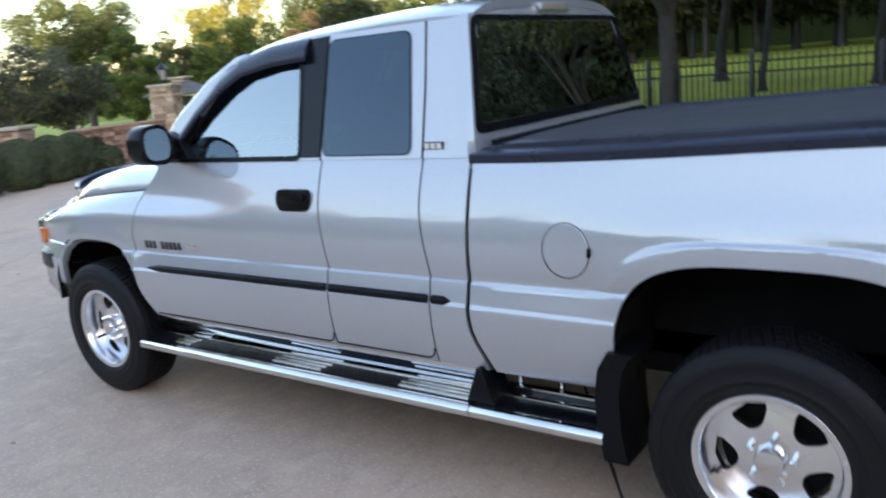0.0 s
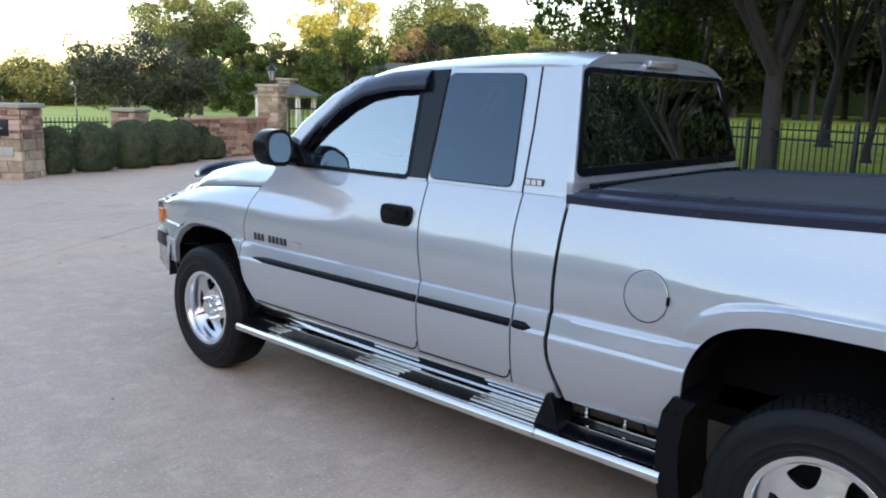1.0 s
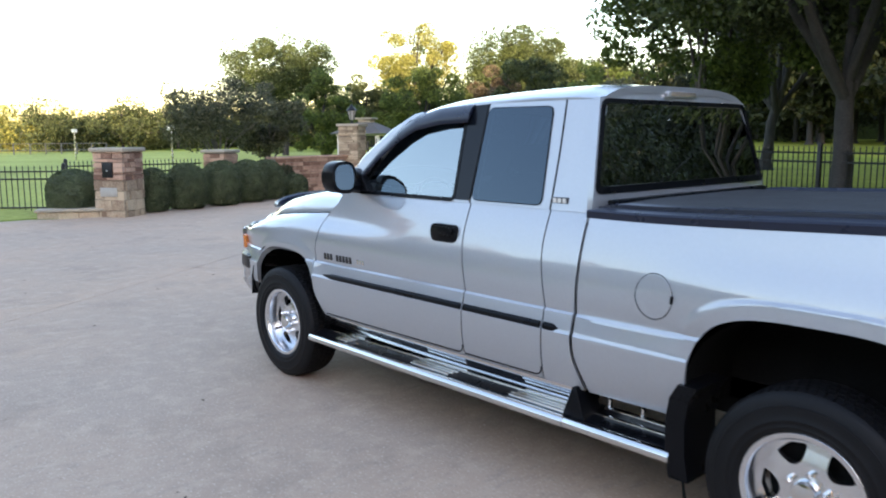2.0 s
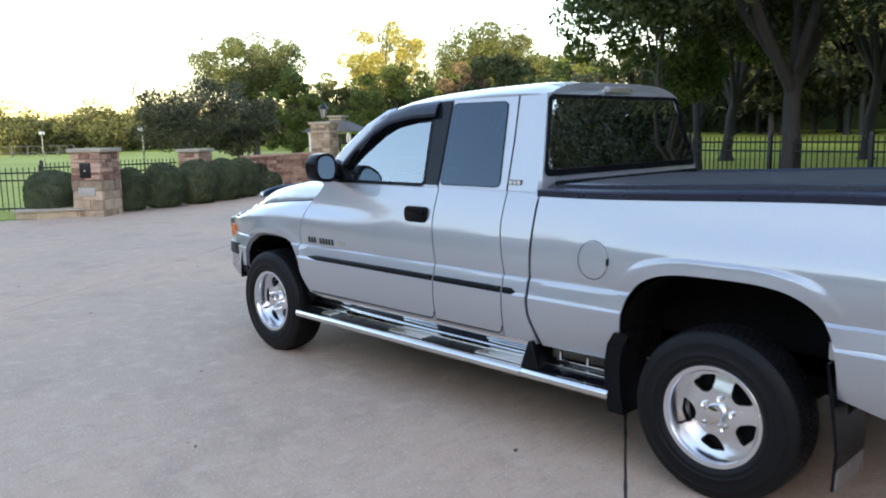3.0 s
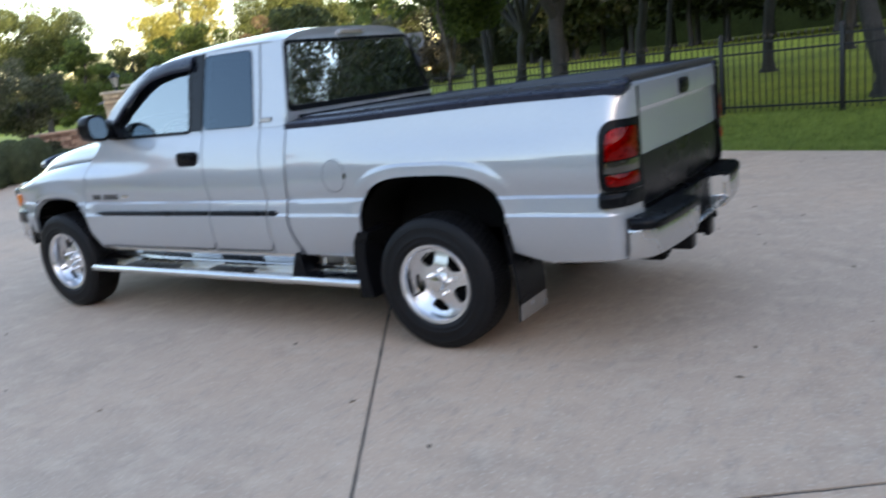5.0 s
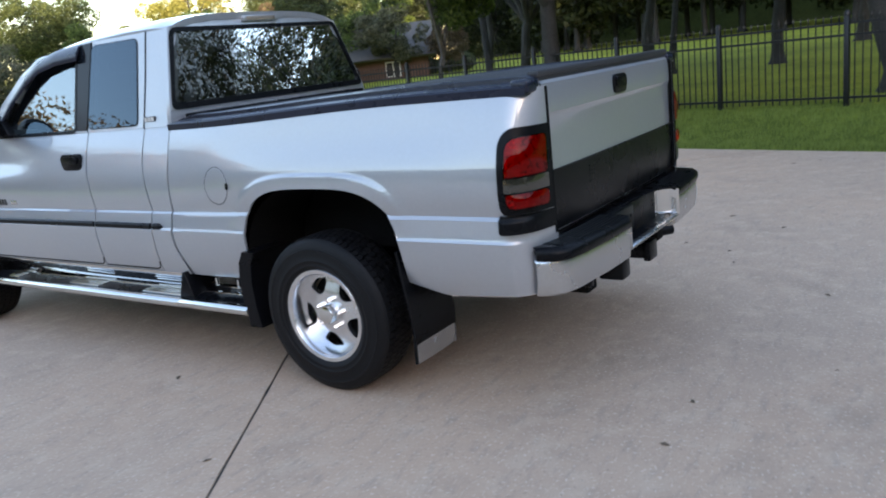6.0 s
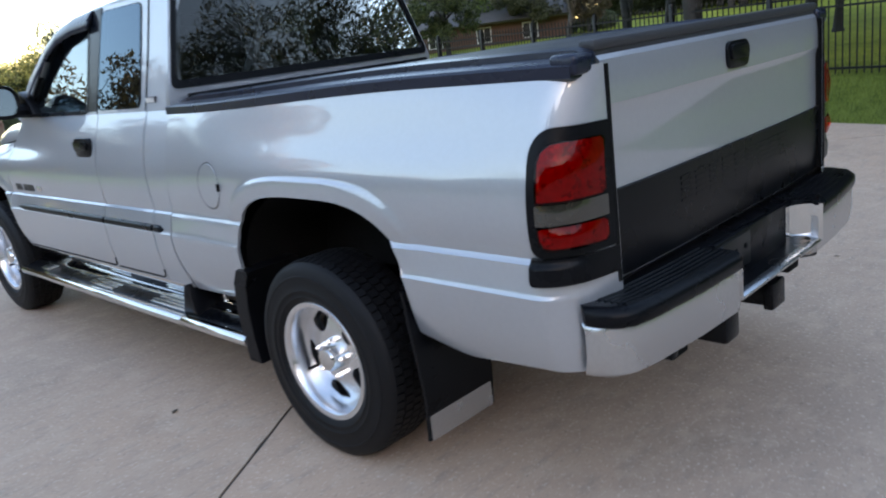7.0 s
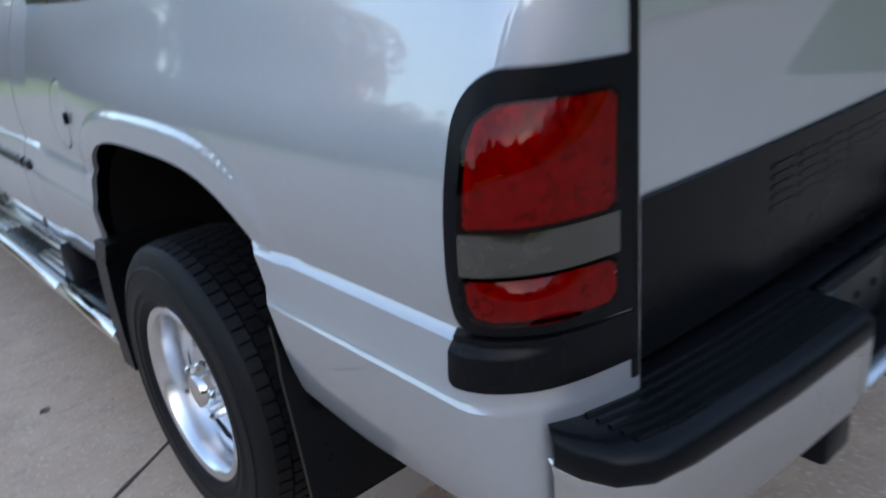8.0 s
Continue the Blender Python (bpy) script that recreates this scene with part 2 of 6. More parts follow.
def box(bm, x0, x1, y0, y1, z0, z1, bevel=0.0, seg=2):
    r = bmesh.ops.create_cube(bm, size=1.0, matrix=Matrix.LocRotScale(((x0 + x1) / 2, (y0 + y1) / 2, (z0 + z1) / 2), None, (abs(x1 - x0), abs(y1 - y0), abs(z1 - z0))))
    if bevel:
        es = list({e for v in r["verts"] for e in v.link_edges})
        bmesh.ops.bevel(bm, geom=es, offset=bevel, segments=seg, profile=0.5, affect="EDGES", clamp_overlap=True)
    return bm


def boxed(*a, bevel=0.0, seg=2):
    return box(bmesh.new(), *a, bevel=bevel, seg=seg)


def prism(bm, pts, axis, a, b, bevel=0.0):
    """A polygon (two coordinates) drawn out along an axis from a to b."""
    def put(p, h):
        return {"x": (h, p[0], p[1]), "y": (p[0], h, p[1]), "z": (p[0], p[1], h)}[axis]
    lo, hi = [bm.verts.new(put(p, a)) for p in pts], [bm.verts.new(put(p, b)) for p in pts]
    n = len(pts)
    fs = [bm.faces.new(lo), bm.faces.new(hi[::-1])]
    fs += [bm.faces.new((lo[i], lo[(i + 1) % n], hi[(i + 1) % n], hi[i])) for i in range(n)]
    if bevel:
        bmesh.ops.bevel(bm, geom=list({e for f in fs for e in f.edges}), offset=bevel, segments=2, profile=0.5, affect="EDGES", clamp_overlap=True)
    return bm


def tube(bm, pts, radii, sides=8, caps=True):
    """A round bar along points, with a radius at each."""
    rings = []
    for i, p in enumerate(pts):
        p = Vector(p)
        d = (Vector(pts[min(i + 1, len(pts) - 1)]) - Vector(pts[max(i - 1, 0)])).normalized()
        q = d.to_track_quat("Z", "Y") if i == 0 else last.rotation_difference(d) @ q
        last = d
        r = radii[i] if isinstance(radii, (list, tuple)) else radii
        rings.append([bm.verts.new(p + q @ Vector((r * math.cos(2 * math.pi * k / sides), r * math.sin(2 * math.pi * k / sides), 0))) for k in range(sides)])
    for a, b in zip(rings, rings[1:]):
        for k in range(sides):
            bm.faces.new((a[k], a[(k + 1) % sides], b[(k + 1) % sides], b[k]))
    if caps:
        bm.faces.new(rings[0][::-1])
        bm.faces.new(rings[-1])
    return bm


def lathe(bm, prof, n=64, close=False):
    """Turn a profile of (radius, y) round the y axis."""
    rings = []
    for r, y in prof:
        rings.append([bm.verts.new((r * math.cos(2 * math.pi * k / n), y, r * math.sin(2 * math.pi * k / n))) for k in range(n)])
    m = len(prof)
    for i in range(m if close else m - 1):
        a, b = rings[i], rings[(i + 1) % m]
        for k in range(n):
            bm.faces.new((a[k], a[(k + 1) % n], b[(k + 1) % n], b[k]))
    return bm


def round_poly(pts, r, n=5):
    """A polygon with its corners rounded."""
    out = []
    m = len(pts)
    for i in range(m):
        p, a, b = Vector(pts[i]), Vector(pts[i - 1]), Vector(pts[(i + 1) % m])
        rr = r[i] if isinstance(r, (list, tuple)) else r
        u, v = (a - p), (b - p)
        rr = min(rr, u.length * 0.45, v.length * 0.45)
        p0, p1 = p + u.normalized() * rr, p + v.normalized() * rr
        for k in range(n + 1):
            t = k / n
            out.append(tuple((1 - t) ** 2 * p0 + 2 * t * (1 - t) * p + t * t * p1))
    return out


def sheet(bm, outer, holes, lift, thick=None):
    """A flat outline with holes, filled, carried into space by lift(a, b), and thickened along thick."""
    edges = []
    for loop in (outer, *holes):
        vs = [bm.verts.new((p[0], p[1], 0)) for p in loop]
        edges += [bm.edges.new((vs[i], vs[(i + 1) % len(vs)])) for i in range(len(vs))]
    bmesh.ops.triangle_fill(bm, use_beauty=True, use_dissolve=False, edges=edges)
    for v in bm.verts:
        v.co = lift(v.co.x, v.co.y)
    if thick:
        r = bmesh.ops.extrude_face_region(bm, geom=bm.faces[:])
        bmesh.ops.translate(bm, verts=[g for g in r["geom"] if isinstance(g, bmesh.types.BMVert)], vec=thick)
    return bm


def smooth(a, b, t):
    t = min(1, max(0, (t - a) / (b - a)))
    return t * t * (3 - 2 * t)


def curve_at(pts, t):
    """A smooth curve through (t, value) pairs."""
    if t <= pts[0][0]:
        return pts[0][1]
    if t >= pts[-1][0]:
        return pts[-1][1]
    for i in range(len(pts) - 1):
        if t <= pts[i + 1][0]:
            (t1, v1), (t2, v2) = pts[i], pts[i + 1]
            t0, v0 = pts[i - 1] if i else (2 * t1 - t2, 2 * v1 - v2)
            t3, v3 = pts[i + 2] if i + 2 < len(pts) else (2 * t2 - t1, 2 * v2 - v1)
            m1, m2 = (v2 - v0) / (t2 - t0) * (t2 - t1), (v3 - v1) / (t3 - t1) * (t2 - t1)
            u = (t - t1) / (t2 - t1)
            return (2 * u ** 3 - 3 * u * u + 1) * v1 + (u ** 3 - 2 * u * u + u) * m1 + (3 * u * u - 2 * u ** 3) * v2 + (u ** 3 - u * u) * m2


# ---- the ground ----
DRIVE = [(16, 1.4), (2.1, 5.78), (-1.0, 6.68), (-9, 9.2), (-15.5, 13.6), (-19, 16.5), (-24, 19), (-25.5, 16), (-19.6, 9.3), (-17.4, 6.6), (-16.0, 3.2), (-15.35, 2.4), (-15.5, 1.2), (-16.2, 0.2), (-18, -8), (-15, -22), (16, -22)]


def ground_z(x, y):
    s = 0.29 * x + 0.957 * y - 6.10
    s = max(s, 0.9 * (-15.6 - x) if y < 1.5 else s)
    return -0.045 + 0.05 * smooth(-0.1, 0.25, s) + 0.22 * smooth(0, 4.0, s) + 0.9 * smooth(5, 60, s)


def build_ground():
    xs = sorted({round(-40 + i * 1.0, 3) for i in range(66)} | {-400, -250, -160, -110, -80, -60, -50, 32, 45, 70, 110, 200, 400})
    ys = sorted({round(-26 + i * 0.5, 3) for i in range(120)} | {-400, -200, -110, -60, -40, 40, 50, 65, 85, 110, 160, 250, 400})
    verts = [(x, y, ground_z(x, y)) for x in xs for y in ys]
    n = len(ys)
    faces = [(i * n + j, (i + 1) * n + j, (i + 1) * n + j + 1, i * n + j + 1) for i in range(len(xs) - 1) for j in range(n - 1)]
    ob = raw("ground", verts, faces, "lawn", smooth=True)
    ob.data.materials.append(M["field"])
    ob.data.materials.append(M["lit_lawn"])
    # Brighter-lit stretches of lawn get the lighter colours: left field, beyond the fence.
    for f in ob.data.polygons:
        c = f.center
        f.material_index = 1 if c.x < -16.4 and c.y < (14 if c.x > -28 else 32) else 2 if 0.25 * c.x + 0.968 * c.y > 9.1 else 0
    tagged(ob, "mown green lawn rising gently away from the driveway", "lawn", kind="structure")


build_ground()


def clip(poly, p, nrm):
    out = []
    for i in range(len(poly)):
        a, b = Vector(poly[i - 1]), Vector(poly[i])
        da, db = (a - p).dot(nrm), (b - p).dot(nrm)
        if (da < 0) != (db < 0):
            out.append(a + (b - a) * (da / (da - db)))
        if db >= 0:
            out.append(b)
    return out


U, V = Vector((-0.538, 0.843)), Vector((0.843, 0.538))
SLAB_V, SLAB_U = 5.70, 7.48
driveway = empty("driveway", "pale grey-brown concrete driveway cut into large slabs", "driveway", kind="structure")


def build_drive():
    bm = bmesh.new()
    prism(bm, DRIVE, "z", -0.16, -0.006)
    part("joint_bed", bm, "joint", driveway, "dark filler in the slab joints", angle=0)
    gap = 0.006
    for i in range(-5, 6):
        for j in range(-4, 6):
            v0, u0 = -0.875 + SLAB_V * i, -2.57 + SLAB_U * j
            poly = [Vector(p) for p in DRIVE]
            for nrm, d in ((V, v0 + gap), (-V, -(v0 + SLAB_V - gap)), (U, u0 + gap * 1.2), (-U, -(u0 + SLAB_U - gap * 1.2))):
                poly = clip(poly, nrm * d, nrm) if len(poly) > 2 else []
            if len(poly) < 3:
                continue
            mid = sum(poly, Vector((0, 0))) / len(poly)
            if mid.length < 9:
                worn = []
                for a, b in zip(poly, poly[1:] + poly[:1]):
                    n = max(1, int((b - a).length / 0.09))
                    inward = Vector((a.y - b.y, b.x - a.x)).normalized()
                    if inward.dot(mid - a) < 0:
                        inward = -inward
                    for k in range(n):
                        worn.append(a.lerp(b, k / n) + (inward * random.uniform(0, 0.006) * random.random() if k else Vector((0, 0))))
                poly = worn
            bm = bmesh.new()
            lo = [bm.verts.new((p.x, p.y, -0.10)) for p in poly]
            hi = [bm.verts.new((p.x, p.y, 0.0)) for p in poly]
            n = len(poly)
            top = bm.faces.new(hi)
            for k in range(n):
                bm.faces.new((lo[k], lo[(k + 1) % n], hi[(k + 1) % n], hi[k]))
            bmesh.ops.bevel(bm, geom=list(top.edges), offset=0.004, segments=2, profile=0.5, affect="EDGES", clamp_overlap=True)
            part("slab", bm, "concrete", driveway, angle=20)


build_drive()

# ---- the pickup ----
# The nose points to -x, the driver's side is at -y, the rear axle is at x = 0.
AXLE_F, HUB_Z, TYRE_R = -3.520, 0.377, 0.377
truck = empty("pickup_truck", "silver extended-cab pickup truck parked on the concrete driveway", "truck")

CAB_LOW = [(0.40, 0.862), (0.46, 0.888), (0.54, 0.912), (0.64, 0.928), (0.745, 0.932)]
CAB_UP = [(0.842, 0.897), (0.92, 0.899), (1.02, 0.889), (1.12, 0.866), (1.21, 0.838), (1.29, 0.806), (1.33, 0.79)]
BED_LOW = [(0.46, 0.865), (0.52, 0.905), (0.60, 0.935), (0.68, 0.951), (0.752, 0.960)]
BED_UP = [(0.852, 0.933), (0.93, 0.944), (1.02, 0.940), (1.10, 0.928), (1.18, 0.908), (1.26, 0.882), (1.33, 0.852), (1.36, 0.835)]


def side_w(z, low, up):
    """Half width of the body at a height: tucked sill, raised band at mid height, shoulder rolling in above."""
    if z <= low[-1][0]:
        return curve_at(low, z)
    if z >= up[0][0]:
        return curve_at(up, z)
    a, b = low[-1], up[0]
    t = (z - a[0]) / (b[0] - a[0])
    lip = 0.10
    if t < lip:
        return a[1] - 0.007 * t / lip
    if t > 1 - lip:
        return b[1] + 0.012 * (1 - t) / lip
    return a[1] - 0.007 + (b[1] + 0.012 - a[1] + 0.007) * (t - lip) / (1 - 2 * lip)


def arch_z(x, xc, a, zc, b, n):
    d = abs(x - xc) / a
    return zc + b * (1 - d ** n) ** (1 / n) if d < 1 else -1.0


def arch_gap(x, z, xc, a, zc, b, n):
    """About how far a point lies outside the wheel arch, in metres."""
    dx, dz = abs(x - xc) / a, max(0.0, z - zc) / b
    return ((dx ** n + dz ** n) ** (1 / n) - 1) * min(a, b)


REAR_ARCH = (0.0, 0.485, 0.56, 0.415, 3.3)
FRONT_ARCH = (AXLE_F, 0.415, 0.50, 0.385, 2.9)


BED_HIP = [(0.852, 0.933), (0.93, 0.947), (1.00, 0.947), (1.05, 0.941), (1.09, 0.930), (1.13, 0.916), (1.17, 0.902), (1.22, 0.887), (1.28, 0.871), (1.33, 0.856), (1.36, 0.846)]


def bed_w(x, z):
    """Half width of the bed: a plain shoulder at its front runs out into a hip over the wheel."""
    a, b = side_w(z, BED_LOW, BED_UP), side_w(z, BED_LOW, BED_HIP)
    k = smooth(-0.95, -0.25, x) * (1 - 0.55 * smooth(0.55, 1.0, x))
    w = a + (b - a) * k
    w += (side_w(z, CAB_LOW, CAB_UP) + 0.002 - w) * 0.8 * min(1.0, max(0.0, (-0.15 - x) / 0.89)) ** 1.5
    g = arch_gap(x, z, *REAR_ARCH)
    w += 0.010 * (1 - smooth(0.056, 0.070, g)) * smooth(0.74, 0.90, z)
    return w


CAB_FRONT = [(0.842, 0.897), (0.92, 0.905), (0.98, 0.903), (1.02, 0.896), (1.055, 0.880), (1.085, 0.857), (1.11, 0.842), (1.15, 0.830), (1.21, 0.818), (1.29, 0.803), (1.33, 0.79)]


def cab_w(x, z):
    """Half width of the cab and the front wing: the wing's shoulder dies out along the front door."""
    w = side_w(z, CAB_LOW, CAB_UP)
    k = smooth(-2.15, -3.05, x)
    if k:
        w += (side_w(z, CAB_LOW, CAB_FRONT) - w) * k
    g = arch_gap(x, z, *FRONT_ARCH)
    return w + 0.013 * (1 - smooth(0.04, 0.068, g)) * smooth(0.66, 0.80, z)


LEVELS = [0.42, 0.46, 0.50, 0.54, 0.58, 0.62, 0.66, 0.70, 0.73, 0.745, 0.752, 0.758, 0.765, 0.78, 0.80, 0.82, 0.833, 0.842, 0.848, 0.856, 0.87, 0.89, 0.91, 0.93, 0.95, 0.97, 0.99, 1.01, 1.03, 1.05, 1.07, 1.09, 1.11, 1.13, 1.15, 1.17, 1.19, 1.21, 1.23, 1.25, 1.27, 1.285]


def side_panel(s, cols, zlo, zhi, width, levels, warp=None, depth=0.03):
    """A body panel on side s (-1 driver's): columns in x, rows at body heights, cut by zlo and zhi, with its edges turned in."""
    bm = bmesh.new()
    grid = []
    for x, wrap in cols:
        lo, hi = zlo(x), zhi(x)
        col = []
        for z in levels:
            zz = min(max(z, lo), hi)
            px = x + (warp(x, zz) if warp else 0)
            p = wrap(zz) if wrap else (px, width(x, zz))
            col.append(bm.verts.new((p[0], s * p[1], zz)))
        grid.append(col)
    for a, b in zip(grid, grid[1:]):
        for k in range(len(levels) - 1):
            q = [a[k], b[k], b[k + 1], a[k + 1]]
            if (q[0].co - q[3].co).length < 1e-6 and (q[1].co - q[2].co).length < 1e-6:
                continue
            bm.faces.new(q)
    bmesh.ops.remove_doubles(bm, verts=bm.verts, dist=1e-5)
    bmesh.ops.dissolve_degenerate(bm, edges=bm.edges, dist=1e-5)
    loose = [v for v in bm.verts if not v.link_faces]
    bmesh.ops.delete(bm, geom=loose, context="VERTS")
    rim = [e for e in bm.edges if e.is_boundary]
    r = bmesh.ops.extrude_edge_only(bm, edges=rim)
    bmesh.ops.translate(bm, verts=[g for g in r["geom"] if isinstance(g, bmesh.types.BMVert)], vec=(0, -s * depth, 0))
    return bm


def spread(a, b, n):
    return [a + (b - a) * i / n for i in range(n + 1)]


def arch_cols(arch):
    xc, a = arch[0], arch[1]
    return [xc + a * math.sin(math.pi / 2 * t) for t in spread(-1, 1, 44)]


BED_LEVELS = [0.46, 0.48, 0.50, 0.52] + sorted([z for z in LEVELS if z > 0.53] + [0.98, 1.0, 1.02, 1.025, 1.035, 1.04, 1.045, 1.06]) + [1.30, 1.315, 1.325, 1.332]
CORNER = (0.985, 1.119)


def corner_turn(a):
    """How far round the rear corner a point lies, rearward and inward, for a from 0 to a quarter turn."""
    b, full = a * 0.72, math.pi * 0.36
    return math.sin(b) / math.sin(full), (1 - math.cos(b)) / (1 - math.cos(full))


def corner(a):
    """The rear corner of the bed, as it turns from the side to the tailgate."""
    def wrap(z):
        w = bed_w(CORNER[0], z)
        k = corner_turn(a)
        return (CORNER[0] + (CORNER[1] - CORNER[0]) * k[0], w - (w - 0.756) * k[1])
    return wrap


def bed_gap(z):
    """The gap between cab and bed sweeps back at the foot."""
    return 0.075 * smooth(0.72, 0.47, z) ** 1.2


def nose_sweep(z):
    """The seam between wing and door sweeps back at the foot."""
    return 0.12 * smooth(0.70, 0.44, z) ** 1.3 + 0.03 * smooth(0.9, 1.05, z) + 0.15 * smooth(1.07, 1.28, z)


def seam_shift(z):
    """The door seams lean forward above the raised band."""
    return -0.052 * smooth(0.78, 1.14, z)


def build_side(s):
    who = "driver" if s < 0 else "passenger"
    # bed side
    xs = sorted(set(spread(-1.042, -0.50, 14) + arch_cols(REAR_ARCH) + spread(0.49, CORNER[0], 16)))

    def bed_lo(x):
        z = arch_z(x, *REAR_ARCH)
        base = 0.50 + 0.035 * smooth(0.5, 1.1, x)
        if 0.485 <= x < 0.66:
            z = max(z, 0.56 - (x - 0.485) * 0.30)
        return max(z, base)

    def bed_hi(x):
        return 1.29 + 0.042 * smooth(-1.0, 0.6, x)

    def bed_warp(x, z):
        return bed_gap(z) * smooth(-0.75, -1.04, x)

    cols = [(x, None) for x in xs] + [(CORNER[0] + 1e-4 * i, corner(math.pi / 2 * i / 10)) for i in range(1, 11)]
    bedside = part("bed_side", side_panel(s, cols, bed_lo, bed_hi, bed_w, BED_LEVELS, bed_warp, 0.012), "paint", truck, angle=28)
    # fuel door on the driver's side
    if s < 0:
        bm = bmesh.new()
        n = 40
        for r0, r1, dy0, dy1 in ((0.0, 0.084, 0.0012, 0.0012), (0.084, 0.088, 0.0012, -0.002)):
            for k in range(n):
                a0, a1 = 2 * math.pi * k / n, 2 * math.pi * (k + 1) / n
                q = []
                for r, a, dy in ((r0, a0, dy0), (r1, a0, dy1), (r1, a1, dy1), (r0, a1, dy0)):
                    x, z = -0.645 + r * math.cos(a), 0.985 + 1.05 * r * math.sin(a)
                    q.append(bm.verts.new((x, -bed_w(x, z) - dy, z)))
                bm.faces.new(q)
        bmesh.ops.remove_doubles(bm, verts=bm.verts, dist=1e-4)
        door = part("fuel_door", bm, "paint", truck, "round silver fuel door")
        bm = bmesh.new()
        for k in range(n):
            q = []
            for r, a in ((0.0875, k), (0.0903, k), (0.0903, k + 1), (0.0875, k + 1)):
                a = 2 * math.pi * a / n
                x, z = -0.645 + r * math.cos(a), 0.985 + 1.05 * r * math.sin(a)
                q.append(bm.verts.new((x, -bed_w(x, z) - 0.0015, z)))
            bm.faces.new(q)
        part("seam", bm, "void", door, "dark seam")
        bm = bmesh.new()
        tube(bm, [(-0.558, -bed_w(-0.558, 0.985) - 0.006, 0.97), (-0.556, -bed_w(-0.556, 0.985) - 0.006, 1.0)], 0.006, 8)
        part("finger_catch", bm, "trim", door)
    # rear corner pillar of the cab, below the belt
    def cab_warp(x, z):
        return bed_gap(z) * smooth(-1.18, -1.05, x) + seam_shift(z) * smooth(-1.06, -1.22, x)
    lo = lambda x: 0.50
    cw = cab_w
    part("cab_corner", side_panel(s, [(x, None) for x in spread(-1.226, -1.066, 6)], lo, lambda x: 1.285, cw, LEVELS, cab_warp), "paint", truck, angle=28)
    rd = part("rear_door", side_panel(s, [(x, None) for x in spread(-1.757, -1.234, 9)], lambda x: 0.505, lambda x: 1.285, cw, LEVELS, lambda x, z: seam_shift(z)), "paint", truck, angle=28)

    def door_warp(x, z):
        return nose_sweep(z) * smooth(-2.75, -3.13, x) + seam_shift(z) * smooth(-2.5, -1.77, x)
    fd = part("front_door", side_panel(s, [(x, None) for x in spread(-3.135, -1.765, 24)], lambda x: 0.505, lambda x: 1.285, cw, LEVELS, door_warp), "paint", truck, angle=28)
    # dark seams along the foot of the doors, turning up at their rear corner
    for door, x0, x1 in ((rd, -1.755, -1.236), (fd, -3.02, -1.767)):
        line = [(x, 0.516) for x in spread(x0, x1 - 0.045, 10)] + [(x1 - 0.045 + 0.045 * math.sin(a), 0.561 - 0.045 * math.cos(a)) for a in spread(0.2, 1.57, 6)]
        bm = bmesh.new()
        tube(bm, [(x, s * (cab_w(x, z) + 0.0005), z) for x, z in line], 0.0038, 6)
        part("foot_seam", bm, "void", door, "dark seam at the foot of the door")
    # rocker below the doors
    bm = bmesh.new()
    prof = [(0.893, 0.498), (0.888, 0.478), (0.852, 0.412), (0.82, 0.395), (0.78, 0.40), (0.78, 0.498)]
    prism(bm, [(s * a, b) for a, b in prof], "x", -3.10, -1.06, 0.004)
    part("rocker_panel", bm, "chrome", truck, "polished stainless rocker panel")
    # near-black strips in the gaps between the panels, standing for the shade there
    for at, half, back in ((lambda z: -1.054 + bed_gap(z), 0.012, 0.012), (lambda z: -1.761 + seam_shift(z), 0.006, 0.006), (lambda z: -1.230 + seam_shift(z), 0.006, 0.006), (lambda z: -3.139 + nose_sweep(z), 0.006, 0.006)):
        bm = bmesh.new()
        rows = []
        for z in spread(0.51, 1.284, 40):
            x = at(z)
            w = cab_w(x, z) - back
            rows.append([bm.verts.new((x - half, s * w, z)), bm.verts.new((x + half, s * w, z)), bm.verts.new((x + half, s * (w - 0.02), z)), bm.verts.new((x - half, s * (w - 0.02), z))])
        for a, b in zip(rows, rows[1:]):
            for k in range(4):
                bm.faces.new((a[k], a[(k + 1) % 4], b[(k + 1) % 4], b[k]))
        part("panel_gap", bm, "void", truck, "dark gap between body panels", angle=50)
    # side moulding: one strip on each door and a short tip on the corner
    for own, x0, x1 in ((fd, -3.03, -1.772), (rd, -1.750, -1.240), (truck, -1.218, -1.135)):
        bm = bmesh.new()
        rows = []
        for x in spread(x0, x1, 12):
            e = 1.0
            if own is fd:
                e = 0.25 + 0.75 * smooth(-3.03, -2.95, x)
            if own is truck:
                e = 0.3 + 0.7 * smooth(-1.135, -1.17, x)
            row = []
            for dz, dy in ((-0.020, 0.0), (-0.018, 0.010), (-0.010, 0.016), (0.003, 0.017), (0.014, 0.012), (0.018, 0.0)):
                z = 0.763 + dz * e
                row.append(bm.verts.new((x, s * (cab_w(x, 0.763) - 0.004 + dy * e), z)))
            rows.append(row)
        for a, b in zip(rows, rows[1:]):
            for k in range(5):
                bm.faces.new((a[k], b[k], b[k + 1], a[k + 1]))
        for r in (rows[0], rows[-1]):
            bm.faces.new(r)
        part("side_moulding", bm, "trim", own, "black rubber side moulding", angle=50)
    # door handle in its cup
    bm = bmesh.new()
    hx, hz = -1.955, 1.120
    w0 = cab_w(hx, hz)
    cup = round_poly([(hx - 0.10, hz - 0.048), (hx + 0.10, hz - 0.048), (hx + 0.10, hz + 0.048), (hx - 0.10, hz + 0.048)], 0.035, 6)
    prism(bm, cup, "y", s * (w0 - 0.02), s * (w0 + 0.012), 0.004)
    handle = part("door_handle", bm, "trim", fd, "black plastic pull handle")
